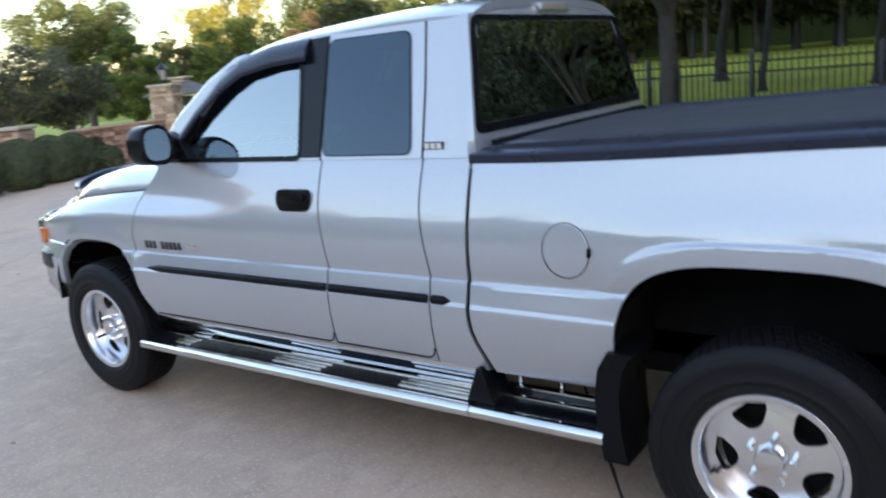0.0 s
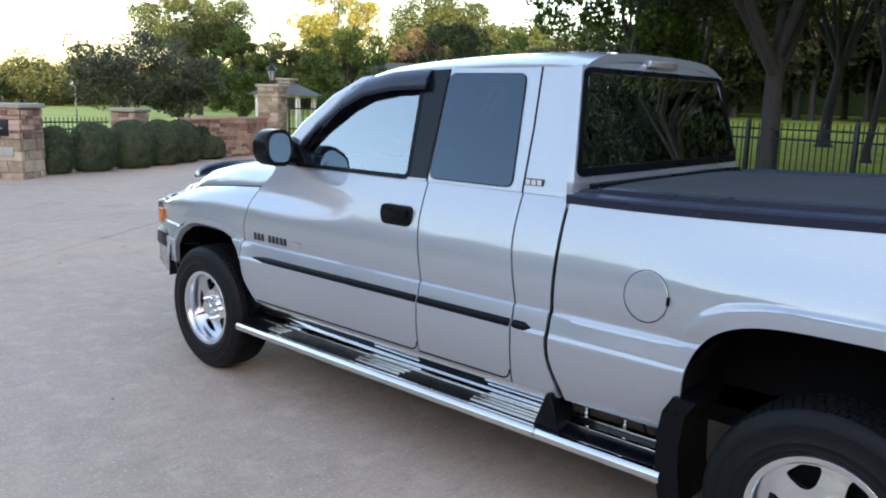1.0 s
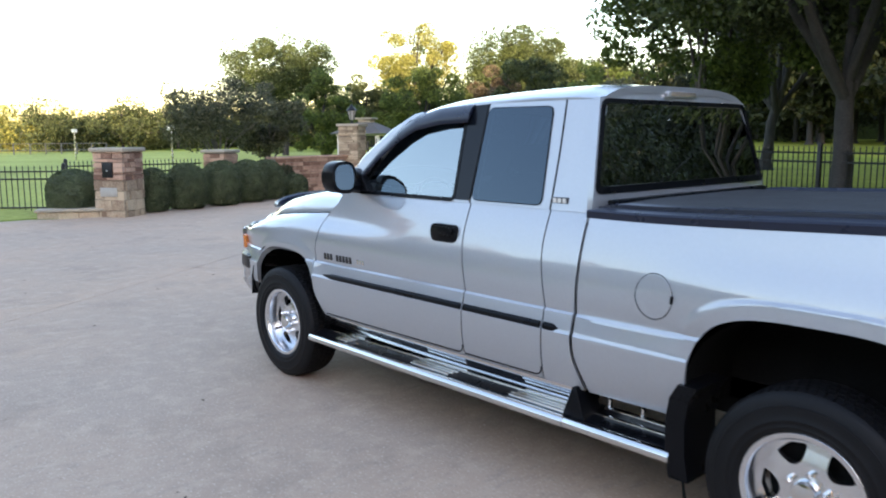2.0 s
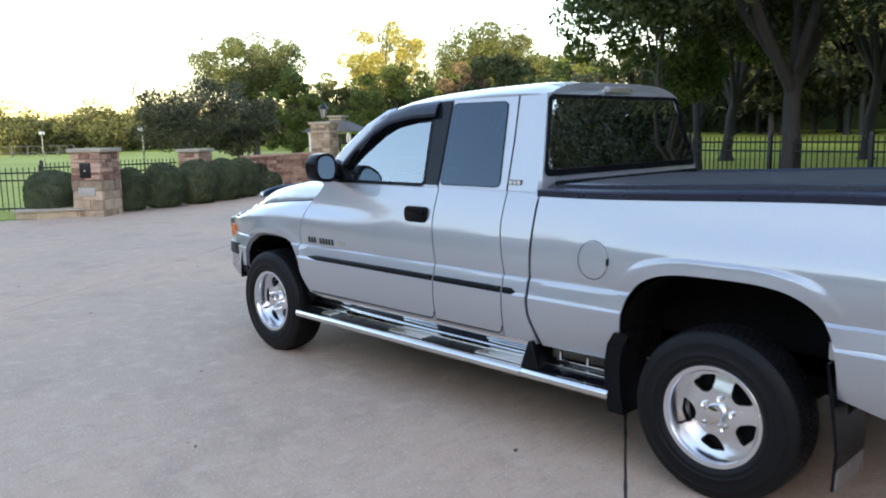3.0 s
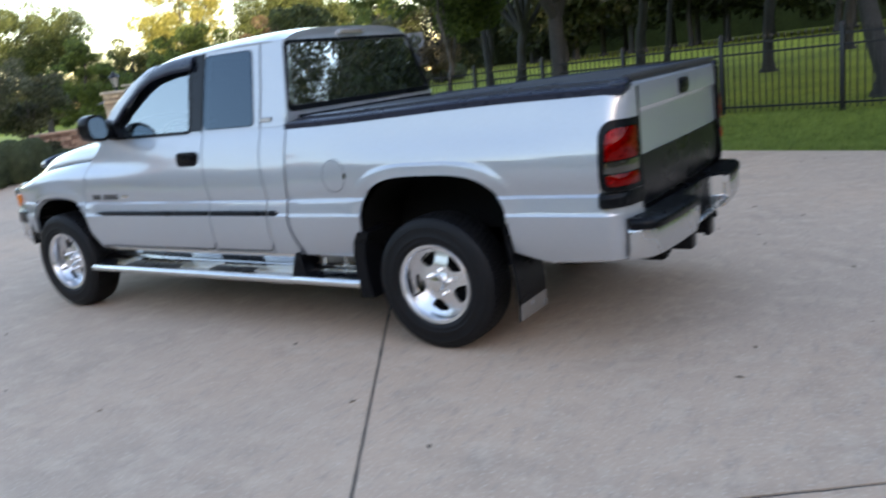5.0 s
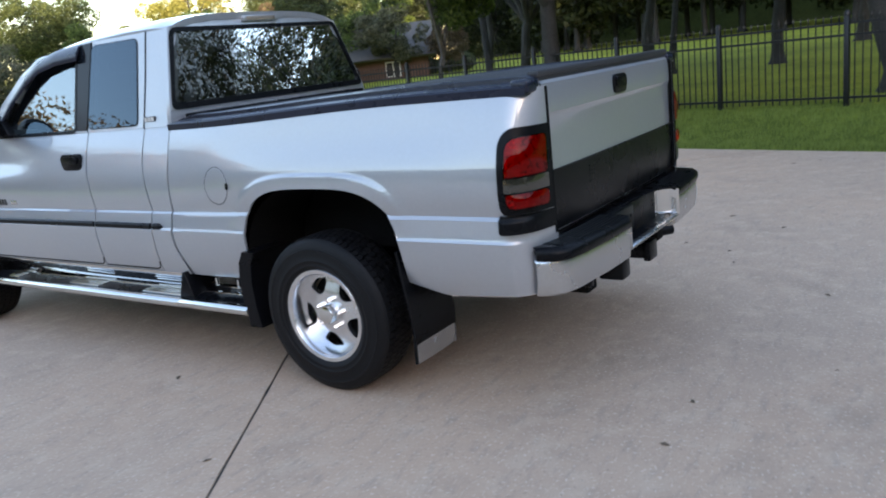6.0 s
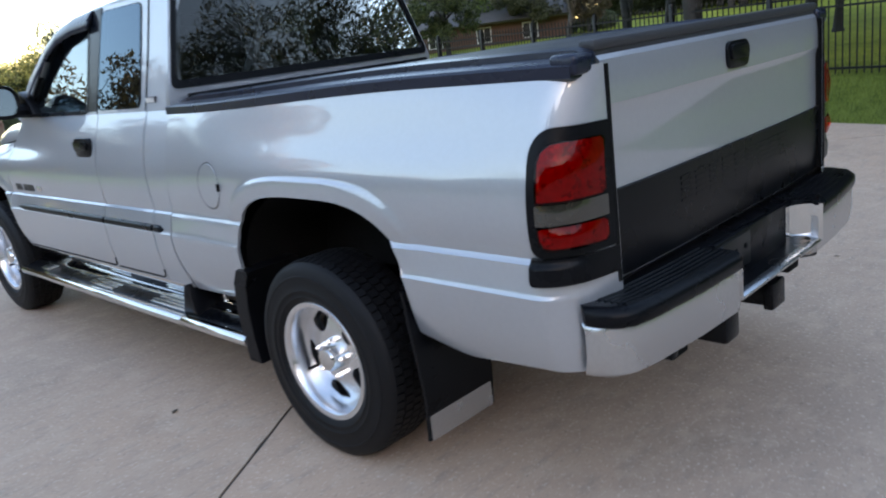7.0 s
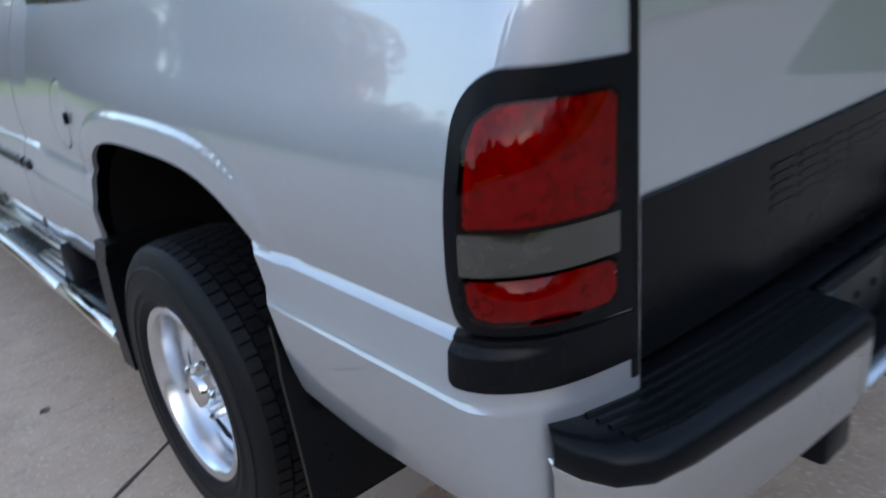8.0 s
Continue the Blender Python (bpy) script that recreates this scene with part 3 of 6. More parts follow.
    bm = bmesh.new()
    flap = round_poly([(hx - 0.082, hz - 0.012), (hx + 0.078, hz - 0.012), (hx + 0.078, hz + 0.036), (hx - 0.082, hz + 0.036)], 0.018, 5)
    prism(bm, flap, "y", s * (w0 + 0.008), s * (w0 + 0.024), 0.005)
    part("grip", bm, "trim", handle)
    # badges: plain bars in place of lettering
    z, bars = 0.882, 8
    for k in range(bars):
        x = -3.03 + 0.034 * k + (0.03 if k > 2 else 0)
        bm = boxed(x - 0.011, x + 0.011, s * (cab_w(x, z) - 0.003), s * (cab_w(x, z) + 0.004), z - 0.02, z + 0.02, bevel=0.002)
        part("badge_bar", bm, "letter", fd)
    for k in range(3):
        x = -2.685 + 0.026 * k
        bm = boxed(x - 0.009, x + 0.009, s * (cab_w(x, z) - 0.003), s * (cab_w(x, z) + 0.004), z - 0.014, z + 0.014, bevel=0.002)
        part("badge_bar", bm, "chrome", fd)
    # running board
    rb = part("running_board", build_board(s, -3.12, -1.068), "trim", truck, "chrome-edged black running board with ridged step pads")
    dress_board(s, rb, -3.12, -1.068, ((-2.86, -2.68), (-2.14, -1.78), (-1.40, -1.078)))
    rb = part("bed_running_board", build_board(s, -1.048, -0.525), "trim", truck, "short chrome-edged running board behind the cab")
    dress_board(s, rb, -1.048, -0.525, ())
    bm = bmesh.new()
    prism(bm, [(-1.10, 0.353), (-0.96, 0.353), (-0.975, 0.388), (-1.02, 0.515), (-1.04, 0.515)], "y", s * 0.80, s * 0.935, 0.004)
    part("board_bracket", bm, "trim", truck)
    # mud flaps
    bm = bmesh.new()
    rows = []
    for k in range(11):
        t = k / 10
        z = 0.70 - 0.505 * t
        x = 0.448 + 0.060 * math.sin(min(t, 0.7) * 1.4) - 0.03 * max(0, t - 0.7)
        rows.append((x, z))
    edge = []
    for x, z in rows:
        o = 0.955 + 0.005 * (z < 0.6)
        edge.append([bm.verts.new((x, s * o, z)), bm.verts.new((x, s * 0.64, z)), bm.verts.new((x + 0.012, s * 0.64, z)), bm.verts.new((x + 0.012, s * o, z))])
    for a, b in zip(edge, edge[1:]):
        for k in range(4):
            bm.faces.new((a[k], a[(k + 1) % 4], b[(k + 1) % 4], b[k]))
    bm.faces.new(edge[0])
    bm.faces.new(edge[-1][::-1])
    mf = part("mud_flap", bm, "trim", truck, "black rubber mud flap")
    bm = bmesh.new()
    xb = rows[-1][0]
    prism(bm, round_poly([(s * 0.955, 0.197), (s * 0.655, 0.197), (s * 0.655, 0.285), (s * 0.955, 0.285)], 0.008, 3), "x", xb + 0.0145, xb + 0.020)
    part("flap_plate", bm, "steel", mf, "dull steel plate")
    bm = bmesh.new()
    rows = [(-0.50, 0.66), (-0.535, 0.60), (-0.55, 0.50), (-0.545, 0.38), (-0.525, 0.27)]
    edge = []
    for x, z in rows:
        edge.append([bm.verts.new((x, s * 0.965, z)), bm.verts.new((x, s * 0.72, z)), bm.verts.new((x + 0.085, s * 0.72, z)), bm.verts.new((x + 0.085, s * 0.965, z))])
    for a, b in zip(edge, edge[1:]):
        for k in range(4):
            bm.faces.new((a[k], a[(k + 1) % 4], b[(k + 1) % 4], b[k]))
    bm.faces.new(edge[0])
    bm.faces.new(edge[-1][::-1])
    bmesh.ops.bevel(bm, geom=[e for e in bm.edges if e.calc_length() > 0.02 and e.calc_face_angle(0) > 0.9], offset=0.018, segments=3, profile=0.5, affect="EDGES", clamp_overlap=True)
    part("gravel_guard", bm, "trim", truck, "black rubber gravel guard before the rear wheel", angle=40)
    return fd, rd


def build_board(s, x0, x1):
    bm = bmesh.new()
    prism(bm, [(s * a, b) for a, b in ((0.77, 0.408), (0.925, 0.378), (0.95, 0.368), (0.95, 0.338), (0.925, 0.330), (0.77, 0.353))], "x", x0, x1, 0.003)
    return bm


def dress_board(s, rb, x0, x1, pads):
    bm = bmesh.new()
    prism(bm, [(s * a, b) for a, b in ((0.943, 0.375), (0.969, 0.373), (0.981, 0.357), (0.977, 0.335), (0.961, 0.323), (0.937, 0.325), (0.951, 0.347))], "x", x0 - 0.012, x1 + 0.002, 0.003)
    part("chrome_edge", bm, "chrome", rb, "bright polished edge trim")
    bm = bmesh.new()
    prism(bm, [(s * 0.79, 0.402), (s * 0.815, 0.398), (s * 0.815, 0.414), (s * 0.79, 0.419)], "x", x0 + 0.1, x1 - 0.01, 0.002)
    part("chrome_strip", bm, "chrome", rb, "bright strip along the sill")
    bm = bmesh.new()
    prism(bm, [(s * 0.852, 0.391), (s * 0.868, 0.388), (s * 0.868, 0.398), (s * 0.852, 0.401)], "x", x0 + 0.03, x1 - 0.004, 0.002)
    part("middle_strip", bm, "chrome", rb, "bright strip along the tread")
    for a, b in pads:
        for k in range(8):
            y = 0.784 + 0.0205 * k
            if abs(y - 0.860) < 0.011:
                continue
            z = 0.408 - (y - 0.77) * 0.194
            lean = 0.016 * k
            bm = boxed(a + 0.03 - lean * 0.6 + 0.012 * (k % 2), b + (0.0 if b > -1.2 else 0.03 - lean), s * (y - 0.0062), s * (y + 0.0062), z - 0.004, z + 0.011, bevel=0.002)
            part("tread_rib", bm, "chrome", rb)
    for x in spread(x0 + 0.12, x1 - 0.06, 2):
        bm = bmesh.new()
        tube(bm, [(x, s * 0.80, 0.40), (x, s * 0.80, 0.455)], 0.012, 8)
        part("bolt", bm, "chrome", rb)


def build_wheel(x, s):
    """A tyre on a five-spoke alloy, facing side s."""
    cy = s * (0.865 if x > -1 else 0.825)
    wheel = new("wheel")
    wheel.parent = truck
    wheel.location = (x, cy, HUB_Z)
    R, rr = TYRE_R, 0.218
    turn = math.radians(81 if x > -1 else 66)
    h = 0.125
    # tyre: sidewall and a tread of cut blocks
    bm = bmesh.new()
    prof = [(rr, h * 0.80), (rr + 0.008, h * 0.90), (rr + 0.03, h * 0.985), (rr + 0.032, h * 0.975), (rr + 0.050, h * 0.995), (rr + 0.052, h * 1.01), (rr + 0.056, h * 1.01), (rr + 0.058, h * 0.997), (0.30, h * 1.0), (0.318, h * 0.985), (0.320, h * 1.0), (0.324, h * 0.995), (0.326, h * 0.965), (0.33, h * 0.955), (0.352, h * 0.90), (0.366, h * 0.80), (0.370, h * 0.74)]
    n = 120
    lathe(bm, [(r, s * y) for r, y in prof], n)
    lathe(bm, [(r, -s * y) for r, y in prof], n)
    lathe(bm, [(rr, s * h * 0.8), (rr, -s * h * 0.8)], n)
    part("sidewall", bm, "rubber", wheel, "black tyre sidewall", angle=40)
    bm = bmesh.new()
    bands = [(-0.76, -0.50), (-0.46, -0.18), (-0.14, 0.14), (0.18, 0.46), (0.50, 0.76)]
    for i, (b0, b1) in enumerate(bands):
        for k in range(72):
            o = 0.5 * (i % 2) + 0.15 * i
            a0, a1 = 2 * math.pi * (k + o) / 72, 2 * math.pi * (k + o + 0.80) / 72
            q = []
            for r in (0.366, R):
                for a, y in ((a0, b0), (a1, b0), (a1, b1), (a0, b1)):
                    rad = r - (0.006 if abs(y) > 0.7 and r == R else 0)
                    q.append(bm.verts.new((rad * math.cos(a), s * y * h, rad * math.sin(a))))
            for f in ((4, 5, 6, 7), (0, 1, 5, 4), (1, 2, 6, 5), (2, 3, 7, 6), (3, 0, 4, 7)):
                bm.faces.new([q[j] for j in f])
    lathe(bm, [(0.367, -s * 0.78 * h), (0.367, s * 0.78 * h)], n)
    part("tread", bm, "rubber", wheel, "block tread", angle=30)
    # rim barrel and lip
    bm = bmesh.new()
    f = h * 0.80
    lathe(bm, [(r, s * y) for r, y in ((0.205, -f), (0.195, -0.05), (0.19, 0.0), (0.192, f - 0.045), (0.196, f - 0.02), (0.200, f + 0.002), (0.206, f + 0.010), (0.224, f + 0.013), (0.229, f + 0.008), (0.226, f - 0.004), (0.216, f - 0.012))], 96)
    part("rim", bm, "alloy", wheel, "polished alloy rim")
    # five-spoke face with windows between
    bm = bmesh.new()
    fz = 0.035
    holes = []
    for k in range(5):
        c = turn + 2 * math.pi * (k + 0.5) / 5
        hole = []
        for r, a in ((0.098, 0.0), (0.108, 0.22), (0.150, 0.36), (0.170, 0.345), (0.178, 0.0), (0.170, -0.345), (0.150, -0.36), (0.108, -0.22)):
            hole.append((r * math.cos(c + a), r * math.sin(c + a)))
        holes.append(round_poly(hole, 0.012, 3))
    outer = [(0.1935 * math.cos(2 * math.pi * k / 96), 0.1935 * math.sin(2 * math.pi * k / 96)) for k in range(96)]

    def dish(a, b):
        r = math.hypot(a, b)
        return Vector((a, s * (fz + 0.022 * smooth(0.19, 0.07, r)), b))
    sheet(bm, outer, holes, dish, (0, -s * 0.03, 0))
    part("spokes", bm, "alloy", wheel, "five-spoke alloy face", angle=30)
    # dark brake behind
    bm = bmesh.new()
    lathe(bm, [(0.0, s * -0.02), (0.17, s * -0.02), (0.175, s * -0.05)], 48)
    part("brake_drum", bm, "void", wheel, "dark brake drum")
    bm = bmesh.new()
    y0 = fz + 0.018
    lathe(bm, [(r, s * y) for r, y in ((0.048, y0), (0.046, y0 + 0.035), (0.040, y0 + 0.045), (0.020, y0 + 0.050), (0.0, y0 + 0.051))], 32)
    part("centre_cap", bm, "chrome", wheel, "chrome centre cap")
    for k in range(5):
        a = turn + 2 * math.pi * k / 5
        bm = bmesh.new()
        px, pz = 0.068 * math.cos(a), 0.068 * math.sin(a)
        tube(bm, [(px, s * y0, pz), (px, s * (y0 + 0.028), pz), (px, s * (y0 + 0.036), pz)], [0.012, 0.012, 0.005], 6)
        part("lug_nut", bm, "chrome", wheel)
    bm = bmesh.new()
    tube(bm, [(0.185 * math.cos(3.6), s * (fz - 0.01), 0.185 * math.sin(3.6)), (0.178 * math.cos(3.6), s * (fz + 0.03), 0.178 * math.sin(3.6))], [0.007, 0.005], 8)
    part("valve", bm, "trim", wheel, "black rubber valve stem")
    return wheel


# ---- cab above the belt ----
def cab_side(a, z, s, out=0.0):
    """The sloping plane of the cab's side."""
    t = (z - 1.285) / (1.80 - 1.285)
    return Vector((a, s * (0.812 - 0.152 * t) + s * out, z))


FRONT_WIN = [(-2.80, 1.297), (-1.945, 1.297), (-1.975, 1.735), (-2.28, 1.745), (-2.44, 1.70), (-2.62, 1.545)]
REAR_WIN = [(-1.808, 1.303), (-1.342, 1.303), (-1.387, 1.766), (-1.812, 1.768)]
ROOF_Z = [(-2.72, 1.655), (-2.55, 1.735), (-2.40, 1.785), (-2.2, 1.822), (-1.9, 1.848), (-1.5, 1.862), (-1.25, 1.862), (-1.15, 1.850)]
ROOF_HALF = 0.662


def roof_z(x, y):
    e = abs(y) / ROOF_HALF
    return curve_at(ROOF_Z, x) + 0.018 * (1 - e * e) - 0.058 * e ** 6


def build_greenhouse():
    roof = bmesh.new()
    xs, ys = spread(-2.38, -1.112, 26), [ROOF_HALF * math.sin(math.pi / 2 * t) for t in spread(-1, 1, 28)]
    g = [[roof.verts.new((x + 0.10 * (1 - (y / ROOF_HALF) ** 2) * smooth(-1.9, -2.38, x) * -1, y, roof_z(x, y))) for y in ys] for x in xs]
    for a, b in zip(g, g[1:]):
        for k in range(len(ys) - 1):
            roof.faces.new((a[k], b[k], b[k + 1], a[k + 1]))
    ext = bmesh.ops.extrude_face_region(roof, geom=roof.faces[:])
    bmesh.ops.translate(roof, verts=[v for v in ext["geom"] if isinstance(v, bmesh.types.BMVert)], vec=(0, 0, -0.035))
    rf = part("roof", roof, "paint", truck, angle=40)
    # third brake lamp over the rear window
    bm = bmesh.new()
    prism(bm, round_poly([(-0.14, 1.814), (0.14, 1.814), (0.135, 1.845), (-0.135, 1.845)], 0.008, 3), "x", -1.14, -1.097, 0.003)
    lamp = part("third_brake_lamp", bm, "paint", rf, "pale high brake lamp set in the roof edge")
    bm = boxed(-1.100, -1.0945, -0.115, 0.115, 1.818, 1.841, bevel=0.002)
    part("lens", bm, "dusty", lamp, "dusty tan-tinted lens")
    for s in (-1, 1):
        outer = [(-2.98, 1.285), (-1.048, 1.285), (-1.046, 1.36), (-1.118, 1.80), (-1.5, 1.812), (-1.9, 1.80), (-2.2, 1.777), (-2.42, 1.735), (-2.60, 1.655), (-2.80, 1.50)]
        bm = bmesh.new()
        sheet(bm, outer, [round_poly(FRONT_WIN, [0.03, 0.03, 0.02, 0.05, 0.09, 0.1], 5), round_poly(REAR_WIN, 0.035, 5)], lambda a, z: cab_side(a, z, s), (0, -s * 0.045, 0))
        fr = part("side_frame", bm, "paint", truck, angle=40)
        # seams of the doors on the frame
        for pts in ([(-1.822, 1.285), (-1.822, 1.79)], [(-1.285, 1.285), (-1.295, 1.55), (-1.315, 1.795)]):
            bm = bmesh.new()
            tube(bm, [cab_side(a, z, s, 0.0) for a, z in pts], 0.0048, 6)
            part("door_seam", bm, "void", fr, "dark door seam")
        # black pillar between the windows
        bm = bmesh.new()
        sheet(bm, round_poly([(-1.955, 1.296), (-1.829, 1.296), (-1.829, 1.79), (-1.99, 1.783)], 0.006, 3), [], lambda a, z: cab_side(a, z, s, 0.002), (0, -s * 0.02, 0))
        part("door_pillar", bm, "pillar", fr, "black door pillar")
        # glass and its rubber
        for pane, win, mt in (("front_glass", FRONT_WIN, "glass"), ("rear_glass", REAR_WIN, "privacy")):
            bm = bmesh.new()
            loop = round_poly(win, 0.035, 5)
            sheet(bm, loop, [], lambda a, z: cab_side(a, z, s, -0.016 if pane == "front_glass" else 0.006))
            gl = part(pane, bm, mt, fr, "side window glass")
            gl.visible_shadow = False
            bm = bmesh.new()
            c = (sum(p[0] for p in win) / len(win), sum(p[1] for p in win) / len(win))
            gr = 0.012 if pane == "front_glass" else 0.004
            grow = [(p[0] + gr * (1 if p[0] > c[0] else -1), p[1] + gr * (1 if p[1] > c[1] else -1)) for p in win]
            sheet(bm, round_poly(grow, 0.04, 5), [round_poly([(p[0] - 0.006 * (1 if p[0] > c[0] else -1), p[1] - 0.006 * (1 if p[1] > c[1] else -1)) for p in win], 0.03, 5)], lambda a, z: cab_side(a, z, s, 0.004), (0, -s * 0.024, 0))
            part("window_rubber", bm, "trim", fr, "black rubber window seal")
        # rain visor over the front window
        bm = bmesh.new()
        line = [(-2.79, 1.395), (-2.66, 1.53), (-2.50, 1.665), (-2.36, 1.735), (-2.16, 1.768), (-1.93, 1.778)]
        rows = []
        for i, (a, z) in enumerate(line):
            t = i / (len(line) - 1)
            wv = 0.042 + 0.038 * smooth(0.0, 0.5, t)
            d = Vector((line[min(i + 1, 5)][0] - line[max(i - 1, 0)][0], line[min(i + 1, 5)][1] - line[max(i - 1, 0)][1])).normalized()
            nx, nz = d.y, -d.x
            row = []
            for k, (u, o) in enumerate(((-0.15, 0.003), (0.05, 0.022), (0.45, 0.036), (0.9, 0.036), (1.0, 0.030))):
                p = cab_side(a + nx * wv * u, z + nz * wv * u, s, o)
                row.append(bm.verts.new(p))
            rows.append(row)
        for a, b in zip(rows, rows[1:]):
            for k in range(4):
                bm.faces.new((a[k], b[k], b[k + 1], a[k + 1]))
        bm.faces.new(rows[-1])
        part("rain_visor", bm, "rail", fr, "dark smoked rain visor", angle=50)
        # trim badge on the rear corner
        bm = bmesh.new()
        prism(bm, [(-1.282, 1.317), (-1.188, 1.317), (-1.188, 1.345), (-1.282, 1.345)], "y", s * 0.79, s * 0.806, 0.002)
        part("badge_plate", bm, "letter", fr, "dark badge plate")
        for k in range(3):
            x = -1.262 + 0.028 * k
            bm = bmesh.new()
            prism(bm, [(x - 0.010, 1.320), (x + 0.010, 1.320), (x + 0.010, 1.341), (x - 0.010, 1.341)], "y", s * 0.79, s * 0.809)
            part("badge_bar", bm, "white", fr)
        # outside mirror
        bm = bmesh.new()
        prism(bm, [(s * p[0], p[1]) for p in round_poly([(0.912, 1.322), (1.117, 1.336), (1.112, 1.514), (0.917, 1.519)], 0.082, 8)], "x", -2.87, -2.775, 0.03)
        for v in bm.verts:
            if v.co.x > -2.82:
                v.co.x += -0.04 * (v.co.z - 1.42) + 0.22 * (abs(v.co.y) - 1.02)
        bmesh.ops.translate(bm, verts=bm.verts, vec=(0.06, -s * 0.055, -0.035))
        mh = part("mirror_housing", bm, "trim", truck, "black plastic door mirror housing", angle=60)
        bm = bmesh.new()
        prism(bm, [(s * p[0], p[1]) for p in round_poly([(0.935, 1.345), (1.099, 1.357), (1.094, 1.496), (0.94, 1.50)], 0.068, 8)], "x", -2.777, -2.771)
        for v in bm.verts:
            v.co.x += -0.04 * (v.co.z - 1.42) + 0.22 * (abs(v.co.y) - 1.02)
        bmesh.ops.translate(bm, verts=bm.verts, vec=(0.06, -s * 0.055, -0.035))
        part("mirror_glass", bm, "mirror", mh)
        bm = bmesh.new()
        prism(bm, [(-2.92, 1.30), (-2.68, 1.30), (-2.74, 1.40), (-2.84, 1.44)], "y", s * 0.77, s * 0.825, 0.01)
        tube(bm, [(-2.79, s * 0.79, 1.325), (-2.76, s * 0.90, 1.335)], [0.045, 0.04], 10)
        part("mirror_arm", bm, "trim", mh)
    # rear wall of the cab with its window
    back = lambda y, z: Vector((-1.026 - 0.086 * max(0.0, z - 1.35) / 0.45 - 0.010 * (abs(y) / 0.75) ** 6, y, z))
    outer = [(-0.812, 1.20), (0.812, 1.20), (0.814, 1.30), (0.808, 1.36), (0.782, 1.45), (0.672, 1.80), (0.45, 1.838), (0.0, 1.856), (-0.45, 1.838), (-0.672, 1.80), (-0.782, 1.45), (-0.808, 1.36), (-0.814, 1.30)]
    win = round_poly([(-0.788, 1.376), (0.788, 1.376), (0.660, 1.786), (-0.660, 1.786)], 0.04, 6)
    bm = bmesh.new()
    sheet(bm, outer, [win], back, (-0.03, 0, 0))
    cb = part("cab_back", bm, "paint", truck, angle=40)
    bm = bmesh.new()
    inner = round_poly([(-0.766, 1.400), (0.766, 1.400), (0.642, 1.774), (-0.642, 1.774)], 0.035, 6)
    sheet(bm, round_poly([(-0.796, 1.366), (0.796, 1.366), (0.664, 1.796), (-0.664, 1.796)], 0.045, 6), [inner], lambda y, z: back(y, z) + Vector((0.006, 0, 0)), (-0.02, 0, 0))
    part("window_rubber", bm, "trim", cb, "black rubber window seal")
    bm = bmesh.new()
    sheet(bm, round_poly([(-0.770, 1.396), (0.770, 1.396), (0.646, 1.778), (-0.646, 1.778)], 0.035, 6), [], lambda y, z: back(y, z) + Vector((-0.004, 0, 0)))
    gl = part("rear_window", bm, "tint", cb, "dark tinted rear window")
    gl.visible_shadow = False
    # windscreen between the front pillars
    bm = bmesh.new()
    top = [(-2.42 - 0.09 * (1 - (y / 0.62) ** 2), y, 1.735 + 0.045 * (1 - (y / 0.62) ** 2)) for y in spread(-0.645, 0.645, 12)]
    low = [(-3.02 - 0.14 * (1 - (y / 0.74) ** 2), y, 1.27 + 0.012 * (1 - (y / 0.74) ** 2)) for y in spread(-0.76, 0.76, 12)]
    rows = [[bm.verts.new(Vector(a).lerp(Vector(b), t)) for a, b in zip(low, top)] for t in spread(0, 1, 6)]
    for a, b in zip(rows, rows[1:]):
        for k in range(12):
            bm.faces.new((a[k], a[k + 1], b[k + 1], b[k]))
    ws = part("windscreen", bm, "glass", truck, "clear windscreen")
    ws.visible_shadow = False
    for s in (-1, 1):
        bm = bmesh.new()
        tube(bm, [(-3.0, s * 0.775, 1.275), (-2.80, s * 0.725, 1.49), (-2.60, s * 0.68, 1.64), (-2.42, s * 0.65, 1.728), (-2.36, s * 0.64, 1.745)], [0.032, 0.028, 0.026, 0.026, 0.02], 10)
        part("front_pillar", bm, "paint", truck)


def nose_part(name, bm, material, parent, label="", angle=35):
    """A part of the nose: the overhang before the axle is short and its corners draw in."""
    for v in bm.verts:
        k = smooth(-3.55, -4.35, v.co.x)
        v.co.y *= 1 - 0.055 * k
        if v.co.x < -3.62:
            v.co.x = -3.62 + (v.co.x + 3.62) * 0.89
    return part(name, bm, material, parent, label, angle)


